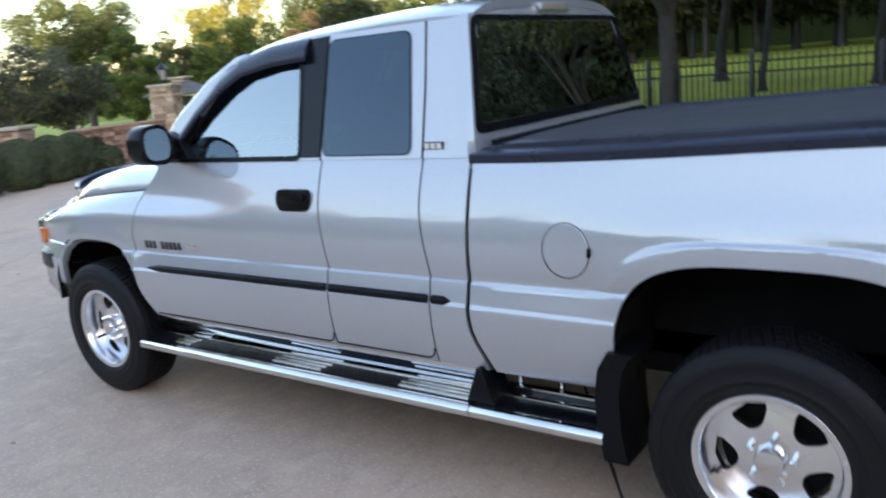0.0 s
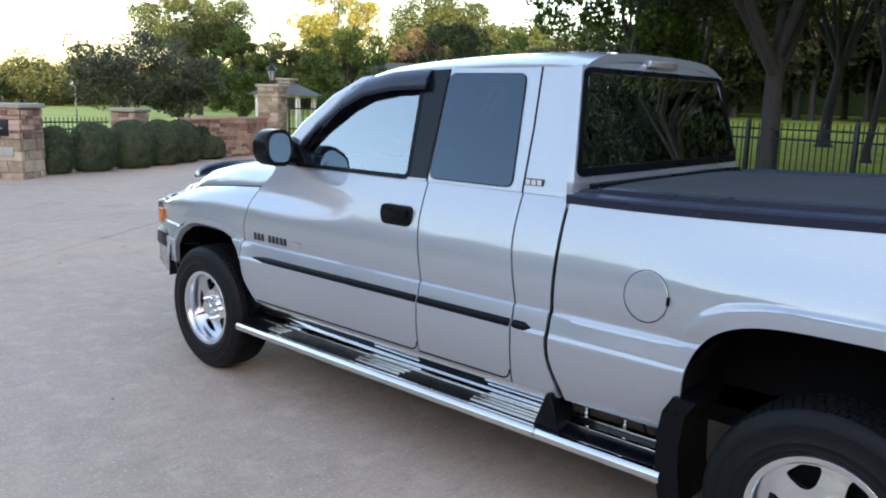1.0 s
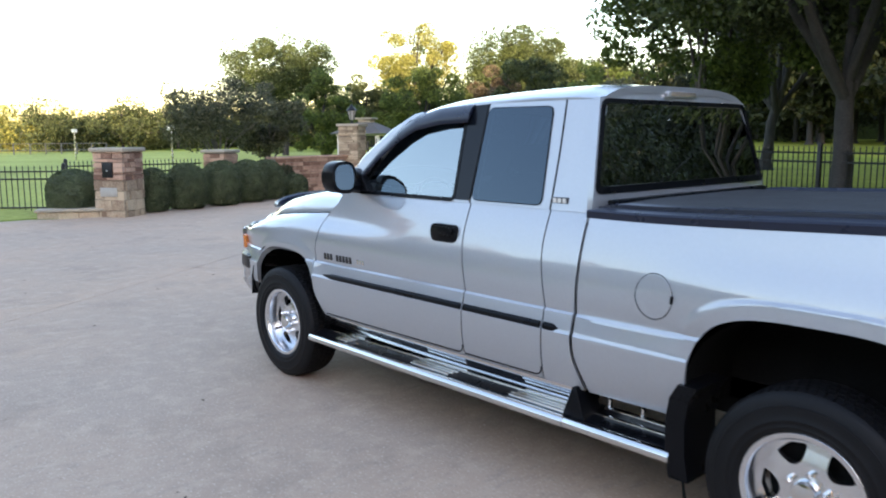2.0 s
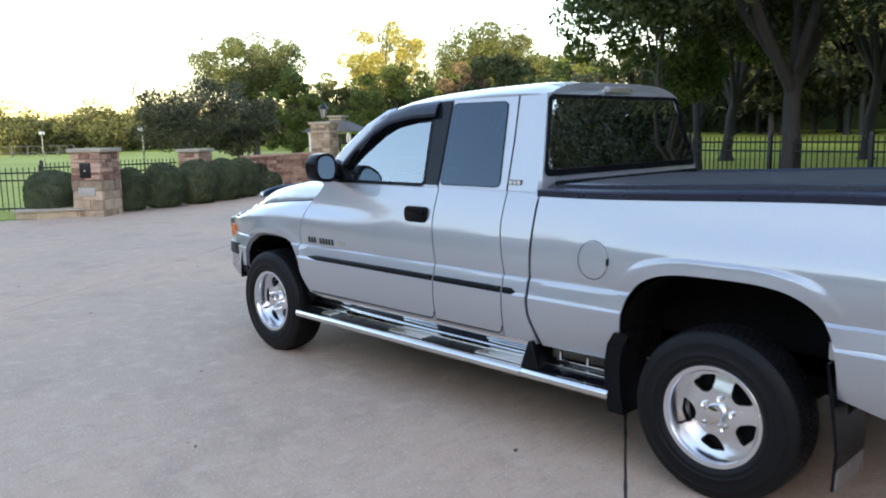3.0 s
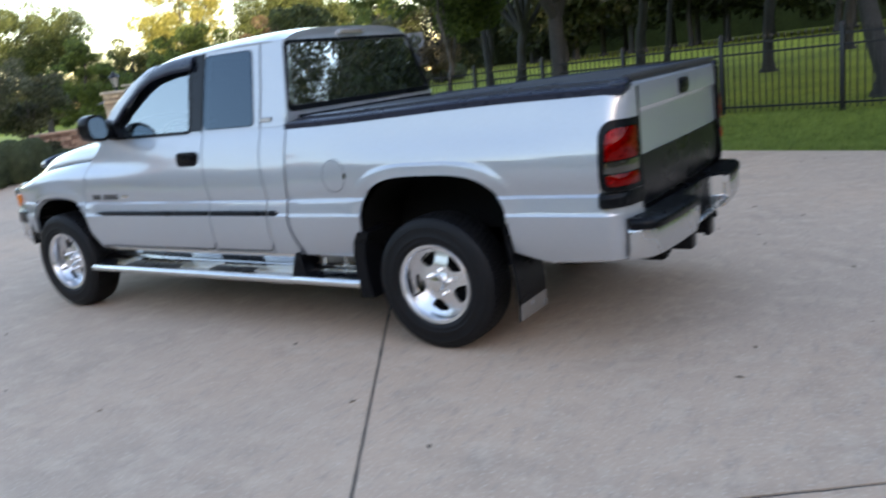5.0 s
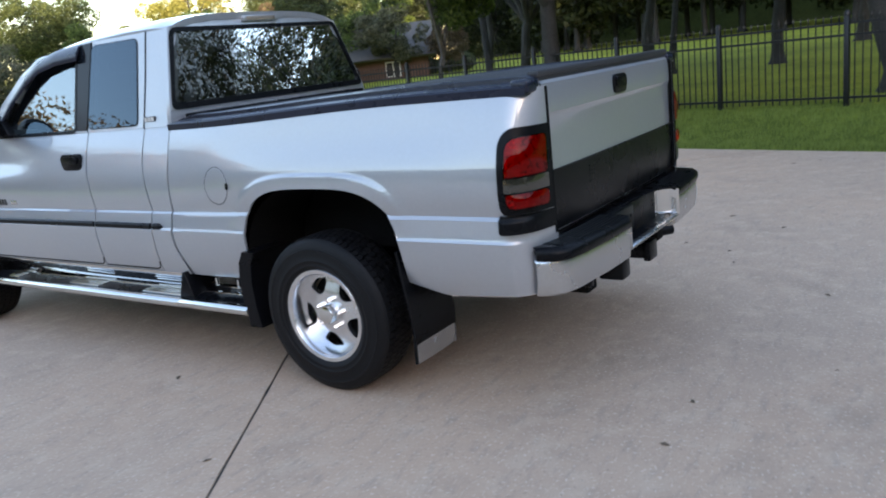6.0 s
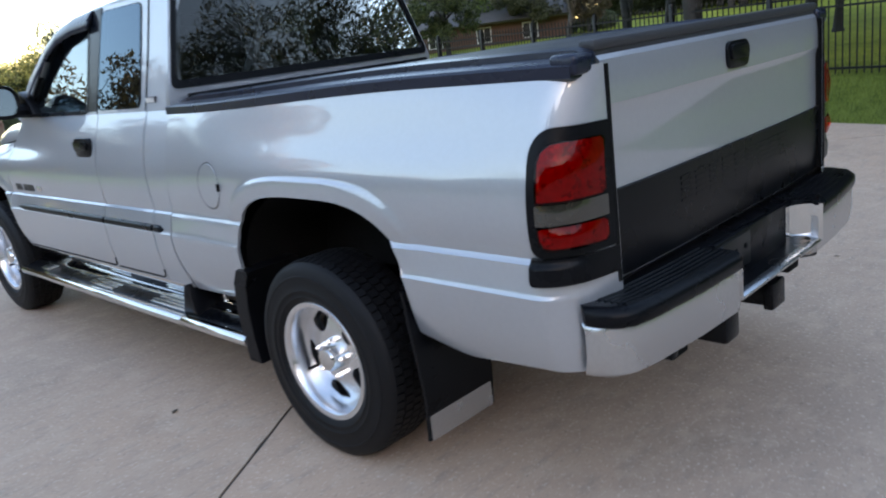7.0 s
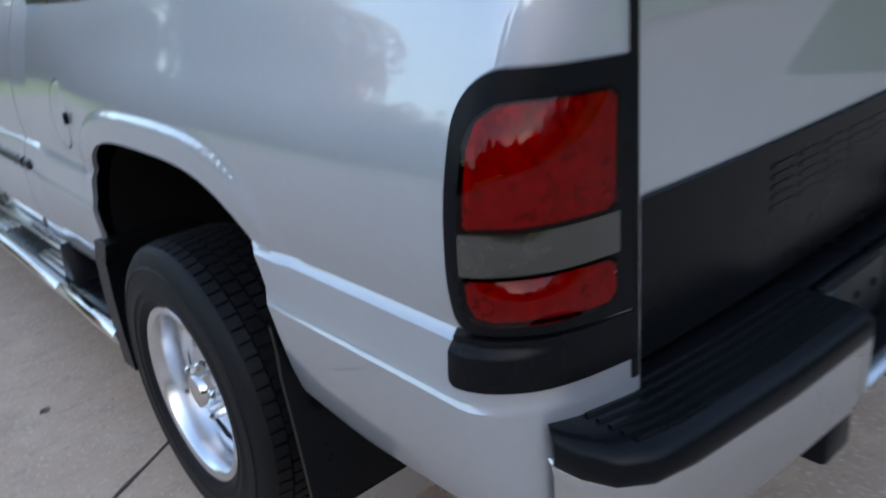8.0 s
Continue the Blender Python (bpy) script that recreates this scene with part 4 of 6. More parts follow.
def build_nose():
    """Hood and front wings as one flowing skin, parted at the hood seam."""
    xs = sorted(set(spread(-4.38, -3.95, 10) + arch_cols(FRONT_ARCH) + spread(-3.10, -3.144, 1)))
    xs = [x for x in xs if x <= -3.1435] + [-3.143]
    xs = sorted(set(xs))
    skin_z = [z for z in LEVELS if z < 0.95]
    front = [(0.905, 0.955), (0.897, 0.985), (0.878, 1.012), (0.845, 1.032), (0.80, 1.046), (0.75, 1.056), (0.71, 1.062), (0.703, 1.085), (0.688, 1.115), (0.645, 1.145), (0.50, 1.178), (0.25, 1.203), (0.0, 1.21)]
    mid = [(0.906, 0.955), (0.902, 0.995), (0.889, 1.032), (0.868, 1.058), (0.84, 1.078), (0.805, 1.093), (0.772, 1.103), (0.762, 1.135), (0.742, 1.172), (0.695, 1.208), (0.54, 1.243), (0.25, 1.262), (0.0, 1.27)]
    rear = [(cab_w(-3.143, z), z) for z in (0.955, 1.01, 1.045, 1.075, 1.10, 1.125, 1.15)] + [(0.822, 1.19), (0.808, 1.228), (0.775, 1.258), (0.60, 1.288), (0.25, 1.307), (0.0, 1.312)]
    split = 7
    wing_l, wing_r, hood = bmesh.new(), bmesh.new(), bmesh.new()
    cols = []
    for x in xs:
        t = min(1.0, max(0.0, (x + 4.05) / 0.907))
        ka, kb, kc = (1 - t) * (1 - 2 * t), 4 * t * (1 - t), t * (2 * t - 1)
        drop = 0.115 * smooth(-3.70, -4.40, x) ** 1.7
        pinch = 1 - 0.12 * smooth(-3.95, -4.5, x) ** 1.3
        lo = max(arch_z(x, *FRONT_ARCH), 0.42 if x > AXLE_F else 0.60)
        side = [(cab_w(x, min(max(z, lo), 0.95)) * pinch, min(max(z, lo), 0.95)) for z in skin_z]
        over = [((a[0] * ka + m[0] * kb + b[0] * kc) * pinch, a[1] * ka + m[1] * kb + b[1] * kc - drop * (0.0, 0.3, 0.5, 0.6, 0.65, 0.7, 0.75, 0.85, 0.95, 1, 1, 1, 1)[i]) for i, (a, m, b) in enumerate(zip(front, mid, rear))]
        cols.append((x, side + over))
    ns = len(skin_z)

    def strip(bm, s, k0, k1):
        g = [[bm.verts.new((x + nose_sweep(c[k][1]) * smooth(-3.45, -3.143, x) * smooth(0.35, 0.72, c[k][0]), s * c[k][0], c[k][1])) for k in range(k0, k1)] for x, c in cols]
        for a, b in zip(g, g[1:]):
            for k in range(k1 - k0 - 1):
                q = [a[k], b[k], b[k + 1], a[k + 1]]
                if (q[0].co - q[3].co).length < 1e-6 and (q[1].co - q[2].co).length < 1e-6:
                    continue
                bm.faces.new(q)

    strip(wing_l, -1, 0, ns + split)
    strip(wing_r, 1, 0, ns + split)
    strip(hood, -1, ns + split - 1, ns + len(front))
    strip(hood, 1, ns + split - 1, ns + len(front))
    for bm, s in ((wing_l, -1), (wing_r, 1), (hood, 0)):
        bmesh.ops.remove_doubles(bm, verts=bm.verts, dist=1e-5)
        bmesh.ops.dissolve_degenerate(bm, edges=bm.edges, dist=1e-5)
        bmesh.ops.delete(bm, geom=[v for v in bm.verts if not v.link_faces], context="VERTS")
        rim = [e for e in bm.edges if e.is_boundary]
        r = bmesh.ops.extrude_edge_only(bm, edges=rim)
        bmesh.ops.translate(bm, verts=[g for g in r["geom"] if isinstance(g, bmesh.types.BMVert)], vec=(0, -s * 0.03, -0.02))
    nose_part("front_wing", wing_l, "paint", truck, angle=28)
    nose_part("front_wing", wing_r, "paint", truck, angle=28)
    hd = nose_part("hood", hood, "paint", truck, angle=28)
    for s in (-1, 1):
        bm = bmesh.new()
        line = [(x + nose_sweep(c[ns + 6][1]) * smooth(-3.45, -3.143, x) * smooth(0.35, 0.72, c[ns + 6][0]), s * c[ns + 6][0], c[ns + 6][1]) for x, c in cols if x > -4.36]
        tube(bm, line[::2], 0.0042, 6)
        nose_part("hood_seam", bm, "void", hd, "dark seam beside the hood")
    # bug shields on the hood and the wings
    bm = bmesh.new()
    for s in (-1, 1):
        tube(bm, [(-4.39, s * 0.02, 1.155), (-4.385, s * 0.3, 1.148), (-4.365, s * 0.44, 1.130), (-4.31, s * 0.545, 1.115), (-4.21, s * 0.615, 1.112), (-4.10, s * 0.655, 1.118)], [0.034, 0.034, 0.032, 0.028, 0.020, 0.006], 8)
    nose_part("bug_shield", bm, "rail", hd, "dark plastic bug shield")
    for s in (-1, 1):
        bm = bmesh.new()
        tube(bm, [(-4.12, s * 0.868, 0.975), (-4.24, s * 0.83, 0.968), (-4.33, s * 0.765, 0.965), (-4.39, s * 0.66, 0.968)], [0.008, 0.020, 0.024, 0.02], 8)
        nose_part("headlamp_shield", bm, "rail", hd, "dark plastic lamp shield")
        bm = bmesh.new()
        prism(bm, [(-4.345, 0.80), (-4.295, 0.80), (-4.285, 0.895), (-4.345, 0.905)], "y", s * 0.78, s * 0.858, 0.012)
        nose_part("marker_lamp", bm, "amber", truck, "orange corner marker lamp")
        bm = bmesh.new()
        prism(bm, round_poly([(s * 0.55, 0.80), (s * 0.82, 0.80), (s * 0.83, 0.95), (s * 0.56, 0.95)], 0.03, 4), "x", -4.40, -4.34, 0.01)
        nose_part("headlamp", bm, "clear", truck, "clear headlamp")
    # nose panel and grille opening
    bm = bmesh.new()
    sheet(bm, [(-0.80, 0.72), (0.80, 0.72), (0.79, 0.96), (0.55, 1.02), (0.45, 1.10), (0, 1.13), (-0.45, 1.10), (-0.55, 1.02), (-0.79, 0.96)], [round_poly([(-0.48, 0.78), (0.48, 0.78), (0.40, 1.05), (-0.40, 1.05)], 0.05, 4)], lambda y, z: Vector((-4.37, y, z)), (0.04, 0, 0))
    nose = nose_part("nose_panel", bm, "paint", truck)
    bm = boxed(-4.33, -4.31, -0.5, 0.5, 0.75, 1.07)
    nose_part("grille_back", bm, "void", nose)
    # front bumper wrapping the corners
    bm = bmesh.new()
    path = [(-3.96, 0.905), (-4.12, 0.915), (-4.28, 0.89), (-4.44, 0.80), (-4.52, 0.62), (-4.56, 0.3), (-4.57, 0.0)]
    path += [(x, -y) for x, y in path[-2::-1]]
    rows = []
    for x, y in path:
        rows.append([bm.verts.new((x + dx, y * k, z)) for dx, k, z in ((0.10, 0.86, 0.46), (0.02, 0.955, 0.49), (0.0, 1.0, 0.56), (0.0, 1.0, 0.68), (0.02, 0.97, 0.705), (0.10, 0.86, 0.705))])
    for a, b in zip(rows, rows[1:]):
        for k in range(5):
            bm.faces.new((a[k], b[k], b[k + 1], a[k + 1]))
    fb = nose_part("front_bumper", bm, "steel", truck, "silver front bumper", angle=40)
    bm = bmesh.new()
    rows = []
    for x, y in path:
        rows.append([bm.verts.new((x + dx, y * k, z)) for dx, k, z in ((0.0, 1.002, 0.672), (-0.008, 1.012, 0.69), (-0.004, 1.008, 0.765), (0.02, 0.985, 0.785), (0.10, 0.87, 0.785))])
    for a, b in zip(rows, rows[1:]):
        for k in range(4):
            bm.faces.new((a[k], b[k], b[k + 1], a[k + 1]))
    nose_part("bumper_pad", bm, "trim", fb, "black bumper top pad", angle=40)


def build_tail():
    # tailgate with a black lower band
    TG = 1.112
    bm = bmesh.new()
    ys, rows = spread(-0.748, 0.748, 16), []
    prof = [(TG - 0.05, 1.352), (TG - 0.012, 1.350), (TG - 0.002, 1.338), (TG + 0.003, 1.30), (TG + 0.005, 1.225), (TG + 0.001, 1.218), (TG - 0.004, 1.20), (TG - 0.004, 1.10), (TG - 0.002, 0.95), (TG - 0.004, 0.82), (TG - 0.012, 0.75), (TG - 0.05, 0.745)]
    for x, z in prof:
        rows.append([bm.verts.new((x - 0.014 * (abs(y) / 0.748) ** 4, y, z)) for y in ys])
    for a, b in zip(rows, rows[1:]):
        for k in range(16):
            bm.faces.new((a[k], b[k], b[k + 1], a[k + 1]))
    r = bmesh.ops.extrude_edge_only(bm, edges=[e for e in bm.edges if e.is_boundary])
    bmesh.ops.translate(bm, verts=[g for g in r["geom"] if isinstance(g, bmesh.types.BMVert)], vec=(-0.04, 0, 0))
    tg = part("tailgate", bm, "paint", truck, "silver tailgate with a black lower band", angle=25)
    bm = bmesh.new()
    rows = []
    for x, z in ((TG + 0.0, 1.002), (TG + 0.006, 1.000), (TG + 0.006, 0.97), (TG + 0.007, 0.90), (TG + 0.004, 0.82), (TG - 0.004, 0.757), (TG - 0.012, 0.752)):
        rows.append([bm.verts.new((x - 0.014 * (abs(y) / 0.748) ** 4, y, z)) for y in ys])
    for a, b in zip(rows, rows[1:]):
        for k in range(16):
            bm.faces.new((a[k], b[k], b[k + 1], a[k + 1]))
    band = part("lower_band", bm, "trim", tg, "matt black lower band", angle=30)
    # raised lettering that cannot be read: plain ribs
    for k in range(9):
        y = -0.36 + 0.09 * k
        for j in range(5):
            z = 0.895 + 0.017 * j
            part("rib", boxed(TG + 0.003, TG + 0.0074, y - 0.038, y + 0.032, z - 0.004, z + 0.004), "trim", band)
    bm = bmesh.new()
    prism(bm, round_poly([(-0.078, 1.235), (0.078, 1.235), (0.078, 1.318), (-0.078, 1.318)], 0.03, 6), "x", TG - 0.01, TG + 0.012, 0.005)
    hd = part("tailgate_handle", bm, "trim", tg, "black tailgate handle")
    bm = bmesh.new()
    prism(bm, round_poly([(-0.062, 1.262), (0.062, 1.262), (0.062, 1.308), (-0.062, 1.308)], 0.016, 5), "x", TG + 0.008, TG + 0.020, 0.004)
    part("grip", bm, "trim", hd)
    for s in (-1, 1):
        lamp = None
        part("tailgate_gap", boxed(1.06, 1.1215, s * 0.749, s * 0.762, 0.76, 1.33), "void", tg, "dark gap beside the tailgate")

        def wrap(a, out):
            """Round the rear corner: a runs 0 at the side to 1 at the tailgate."""
            t = a * math.pi / 2
            out = out * (1 - 0.75 * smooth(0.5, 1.0, a))

            def at(z):
                w = bed_w(CORNER[0], z)
                k = corner_turn(t)
                x = CORNER[0] + (CORNER[1] - CORNER[0]) * k[0] + out * math.sin(t * 0.8)
                return Vector((x, s * (w - (w - 0.756) * k[1] + out * math.cos(t * 0.8)), z))
            return at

        def patch(z0, z1, a0, a1, out, r_top=0.0, r_low=0.0, back=0.02, nz=10, na=28, bow=0.0, r_in=0.0):
            """A field of the lamp: an outline with rounded corners, wrapped round the corner of the bed."""
            bm = bmesh.new()
            g = []
            span = 0.215 * (a1 - a0)

            def cut(d, r):
                return r - math.sqrt(max(0, r * r - (r - d) ** 2)) if r and d < r else 0.0
            for i in range(na + 1):
                u = 0.5 - 0.5 * math.cos(math.pi * i / na)
                a = a0 + (a1 - a0) * u
                d = u * span
                e = span - d
                zt, zb = z1 - cut(d, r_top) - cut(e, r_in), z0 + cut(d, r_low) + cut(e, r_in)
                g.append([bm.verts.new(wrap(a, out + bow * math.sin(math.pi * u) * math.sin(math.pi * k / nz))(zb + (zt - zb) * k / nz)) for k in range(nz + 1)])
            for p, q in zip(g, g[1:]):
                for k in range(nz):
                    bm.faces.new((p[k], q[k], q[k + 1], p[k + 1]))
            bmesh.ops.remove_doubles(bm, verts=bm.verts, dist=1e-5)
            r = bmesh.ops.extrude_edge_only(bm, edges=[e for e in bm.edges if e.is_boundary])
            mid = wrap(0.5, 0)(1.0) - wrap(0.5, -back)(1.0)
            bmesh.ops.translate(bm, verts=[v for v in r["geom"] if isinstance(v, bmesh.types.BMVert)], vec=-mid)
            return bm

        # housing, three lens fields and the black block under them
        lamp = part("tail_lamp", patch(0.866, 1.194, -0.0, 0.985, 0.014, 0.075, 0.03), "trim", truck, "tall red tail lamp in a black housing", angle=40)
        rnd = random.Random(4)
        for za, zb, rt, rl, nm, lb in ((1.010, 1.160, 0.05, 0.004, "upper_lens", "deep red upper lens"), (0.886, 0.950, 0.004, 0.03, "lower_lens", "deep red lower lens")):
            part(nm, patch(za, zb, 0.16, 0.91, 0.027, rt, rl, bow=0.012, r_in=0.014), "redglass", lamp, lb, angle=50)
            bm = patch(za + 0.004, zb - 0.004, 0.17, 0.90, 0.0185, rt * 0.9, rl * 0.8, nz=5, na=7, r_in=0.01)
            nrm = wrap(0.55, 1)(1.0) - wrap(0.55, 0)(1.0)
            for v in bm.verts:
                v.co += nrm * rnd.uniform(-0.0015, 0.0045)
            part("reflector", bm, "reflector", lamp, "bright faceted reflector", angle=20)
        part("reverse_lens", patch(0.953, 1.007, 0.14, 0.92, 0.021, 0.004, 0.004, bow=0.003), "clear", lamp, "smoky clear reversing lens", angle=50)
        part("corner_block", patch(0.792, 0.862, -0.03, 1.0, 0.020, 0.008, 0.015, bow=0.004), "trim", lamp, "black plastic corner block", angle=40)
        # lower bed corner, wrapping under the lamp
    # rear bumper
    pts = [(1.112, 0.892), (1.155, 0.890), (1.20, 0.872), (1.23, 0.834), (1.246, 0.765), (1.268, 0.55), (1.278, 0.32)]
    bumper = new("rear_bumper")
    bumper.parent = truck
    bumper.location = (-0.025, 0, -0.022)
    tagged(bumper, "chromed rear step bumper with black ribbed step pads")
    for s in (-1, 1):
        bm = bmesh.new()
        rows = []
        for x, y in pts:
            rows.append([bm.verts.new((max(x + dx, 1.10), s * (y + dy), z)) for dx, dy, z in ((-0.10, -0.03, 0.555), (-0.03, -0.006, 0.553), (-0.006, 0, 0.566), (0.0, 0, 0.61), (0.0, 0, 0.68), (-0.004, 0, 0.695), (-0.02, -0.003, 0.70), (-0.14, -0.02, 0.70))])
        for a, b in zip(rows, rows[1:]):
            for k in range(7):
                bm.faces.new((a[k], b[k], b[k + 1], a[k + 1]))
        r = rows[-1]
        bm.faces.new(r)
        part("bumper_face", bm, "steel", bumper, "bright bumper face", angle=40)
        bm = bmesh.new()
        rows = []
        for x, y in pts:
            rows.append([bm.verts.new((max(x + dx, 1.101), s * (y + dy), z)) for dx, dy, z in ((0.004, 0.004, 0.698), (0.010, 0.008, 0.712), (0.008, 0.006, 0.735), (-0.006, -0.002, 0.750), (-0.03, -0.006, 0.752), (-0.16, -0.02, 0.752), (-0.17, -0.02, 0.70))])
        for a, b in zip(rows, rows[1:]):
            for k in range(6):
                bm.faces.new((a[k], b[k], b[k + 1], a[k + 1]))
        bm.faces.new(rows[-1])
        bm.faces.new(rows[0][::-1])
        pad = part("step_pad", bm, "trim", bumper, "black plastic step pad", angle=50)
        for k in range(6):
            bm = bmesh.new()
            d = 0.030 + 0.0195 * k
            tube(bm, [(1.235 - d, s * 0.84, 0.752), (1.252 - d, s * 0.77, 0.752), (1.272 - d, s * 0.55, 0.752), (1.280 - d, s * 0.33, 0.752)], 0.0055, 6)
            part("pad_rib", bm, "trim", pad)
        # angled chrome cheek beside the plate recess
        bm = bmesh.new()
        turn = [(1.282 - 0.085 * math.sin(a), s * (0.322 - 0.085 * (1 - math.cos(a)))) for a in spread(0, math.pi / 2, 8)]
        prism(bm, turn + [(1.19, s * 0.237), (1.19, s * 0.328), (1.29, s * 0.330)], "z", 0.612, 0.742)
        part("recess_cheek", bm, "chrome", bumper, "chrome cheek of the plate recess", angle=40)
    bm = boxed(1.175, 1.195, -0.30, 0.30, 0.605, 0.755, bevel=0.006)
    part("recess_back", bm, "trim", bumper, "dark plate recess")
    bm = boxed(1.194, 1.199, -0.27, -0.06, 0.635, 0.745, bevel=0.003)
    part("plate_mount", bm, "iron", bumper, "dark steel plate mount")
    bm = bmesh.new()
    prism(bm, [(1.255, 0.598), (1.280, 0.598), (1.288, 0.604), (1.288, 0.612), (1.278, 0.618), (1.255, 0.618)], "y", -0.325, 0.325, 0.003)
    floor_ = boxed(1.17, 1.2545, -0.30, 0.30, 0.60, 0.614)
    part("recess_floor", floor_, "trim", bumper, "dark floor of the plate recess")
    part("bumper_bridge", bm, "steel", bumper, "bright bumper bridge below the plate")
    part("bed_sill", boxed(1.06, 1.134, -0.80, 0.80, 0.704, 0.722, bevel=0.004), "trim", truck, "dark sill under the tailgate")
    bm = boxed(1.11, 1.17, -0.75, 0.75, 0.61, 0.70, bevel=0.01)
    part("bumper_bar", bm, "void", bumper)
    for y in (-0.23, -0.17, -0.10):
        bm = bmesh.new()
        tube(bm, [(1.198, y, 0.70), (1.202, y, 0.70)], 0.009, 8)
        part("bolt_hole", bm, "void", bumper)
    # tow hitch and its wiring socket
    hitch = new("tow_hitch")
    hitch.parent = truck
    tagged(hitch, "black square tow hitch receiver under the bumper")
    bm = bmesh.new()
    box(bm, 1.00, 1.235, -0.04, 0.04, 0.455, 0.525, bevel=0.006)
    part("receiver", bm, "trim", hitch)
    bm = boxed(1.205, 1.24, -0.052, 0.052, 0.445, 0.537, bevel=0.008)
    part("collar", bm, "trim", hitch)
    bm = bmesh.new()
    tube(bm, [(1.10, -0.60, 0.53), (1.10, 0.60, 0.53)], 0.035, 10)
    part("cross_tube", bm, "trim", hitch)
    bm = boxed(1.12, 1.235, -0.385, -0.29, 0.45, 0.545, bevel=0.012)
    part("wiring_socket", bm, "trim", hitch)
    bm = boxed(1.16, 1.20, -0.65, -0.61, 0.50, 0.58, bevel=0.008)
    part("bracket", bm, "trim", hitch)
    bm = bmesh.new()
    tube(bm, [(1.14, -0.33, 0.53), (1.13, -0.2, 0.50), (1.14, -0.05, 0.52)], 0.012, 8)
    part("cable", bm, "trim", hitch)


def build_bed_cover():
    # rail caps
    for s in (-1, 1):
        bm = bmesh.new()
        rows = []
        for x in spread(-1.06, 1.06, 24) + [1.085]:
            e = smooth(-1.06, -0.93, x)
            base = 1.29 + 0.042 * smooth(-1.0, 0.6, x)
            w = bed_w(min(x, 0.95), base)
            k = 1 - 0.25 * smooth(1.05, 1.085, x)
            rows.append([bm.verts.new((x, s * (w + dy), base + dz * (k if dz > 0 else 1))) for dy, dz in ((0.002, -0.028), (0.010, -0.024), (0.011, 0.006), (0.005, 0.010 + 0.004 * e), (-0.038, 0.016 + 0.008 * e), (-0.041, 0.010), (-0.050, 0.010), (-0.053, 0.018 + 0.022 * e), (-0.082, 0.020 + 0.026 * e), (-0.090, 0.016 + 0.020 * e), (-0.11, -0.02))])
        for a, b in zip(rows, rows[1:]):
            for j in range(10):
                bm.faces.new((a[j], b[j], b[j + 1], a[j + 1]))
        bm.faces.new(rows[0])
        bm.faces.new(rows[-1][::-1])
        part("rail_cap", bm, "rail", truck, "glossy dark bed rail cap", angle=24)
        bm = boxed(1.02, 1.10, s * 0.76, s * 0.862, 1.312, 1.366, bevel=0.014, seg=3)
        part("rail_end", bm, "rail", truck, "dark end cap of the bed rail")
    # soft cover, slightly crowned, with a front and a rear bar
    bm = bmesh.new()
    xs, ys = spread(-1.022, 1.085, 26), spread(-0.755, 0.755, 20)
    g = []
    for x in xs:
        base = 1.316 + 0.048 * smooth(-1.0, 0.6, x)
        sag = 0.006 * math.sin((x + 1.05) / 2.13 * math.pi * 4) ** 2
        g.append([bm.verts.new((x, y, base + 0.016 * (1 - (abs(y) / 0.755) ** 4) - sag * (1 - (y / 0.755) ** 2))) for y in ys])
    for a, b in zip(g, g[1:]):
        for k in range(20):
            bm.faces.new((a[k], b[k], b[k + 1], a[k + 1]))
    r = bmesh.ops.extrude_edge_only(bm, edges=[e for e in bm.edges if e.is_boundary])
    bmesh.ops.translate(bm, verts=[v for v in r["geom"] if isinstance(v, bmesh.types.BMVert)], vec=(0, 0, -0.035))
    cover = part("bed_cover", bm, "vinyl", truck, "black vinyl roll-up bed cover", angle=30)
    bm = boxed(1.045, 1.095, -0.765, 0.765, 1.362, 1.392, bevel=0.010)
    part("rear_bar", bm, "vinyl", cover, "black end bar of the bed cover")
    bm = boxed(-1.018, -0.99, -0.74, 0.74, 1.318, 1.342, bevel=0.008)
    part("front_bar", bm, "trim", cover)


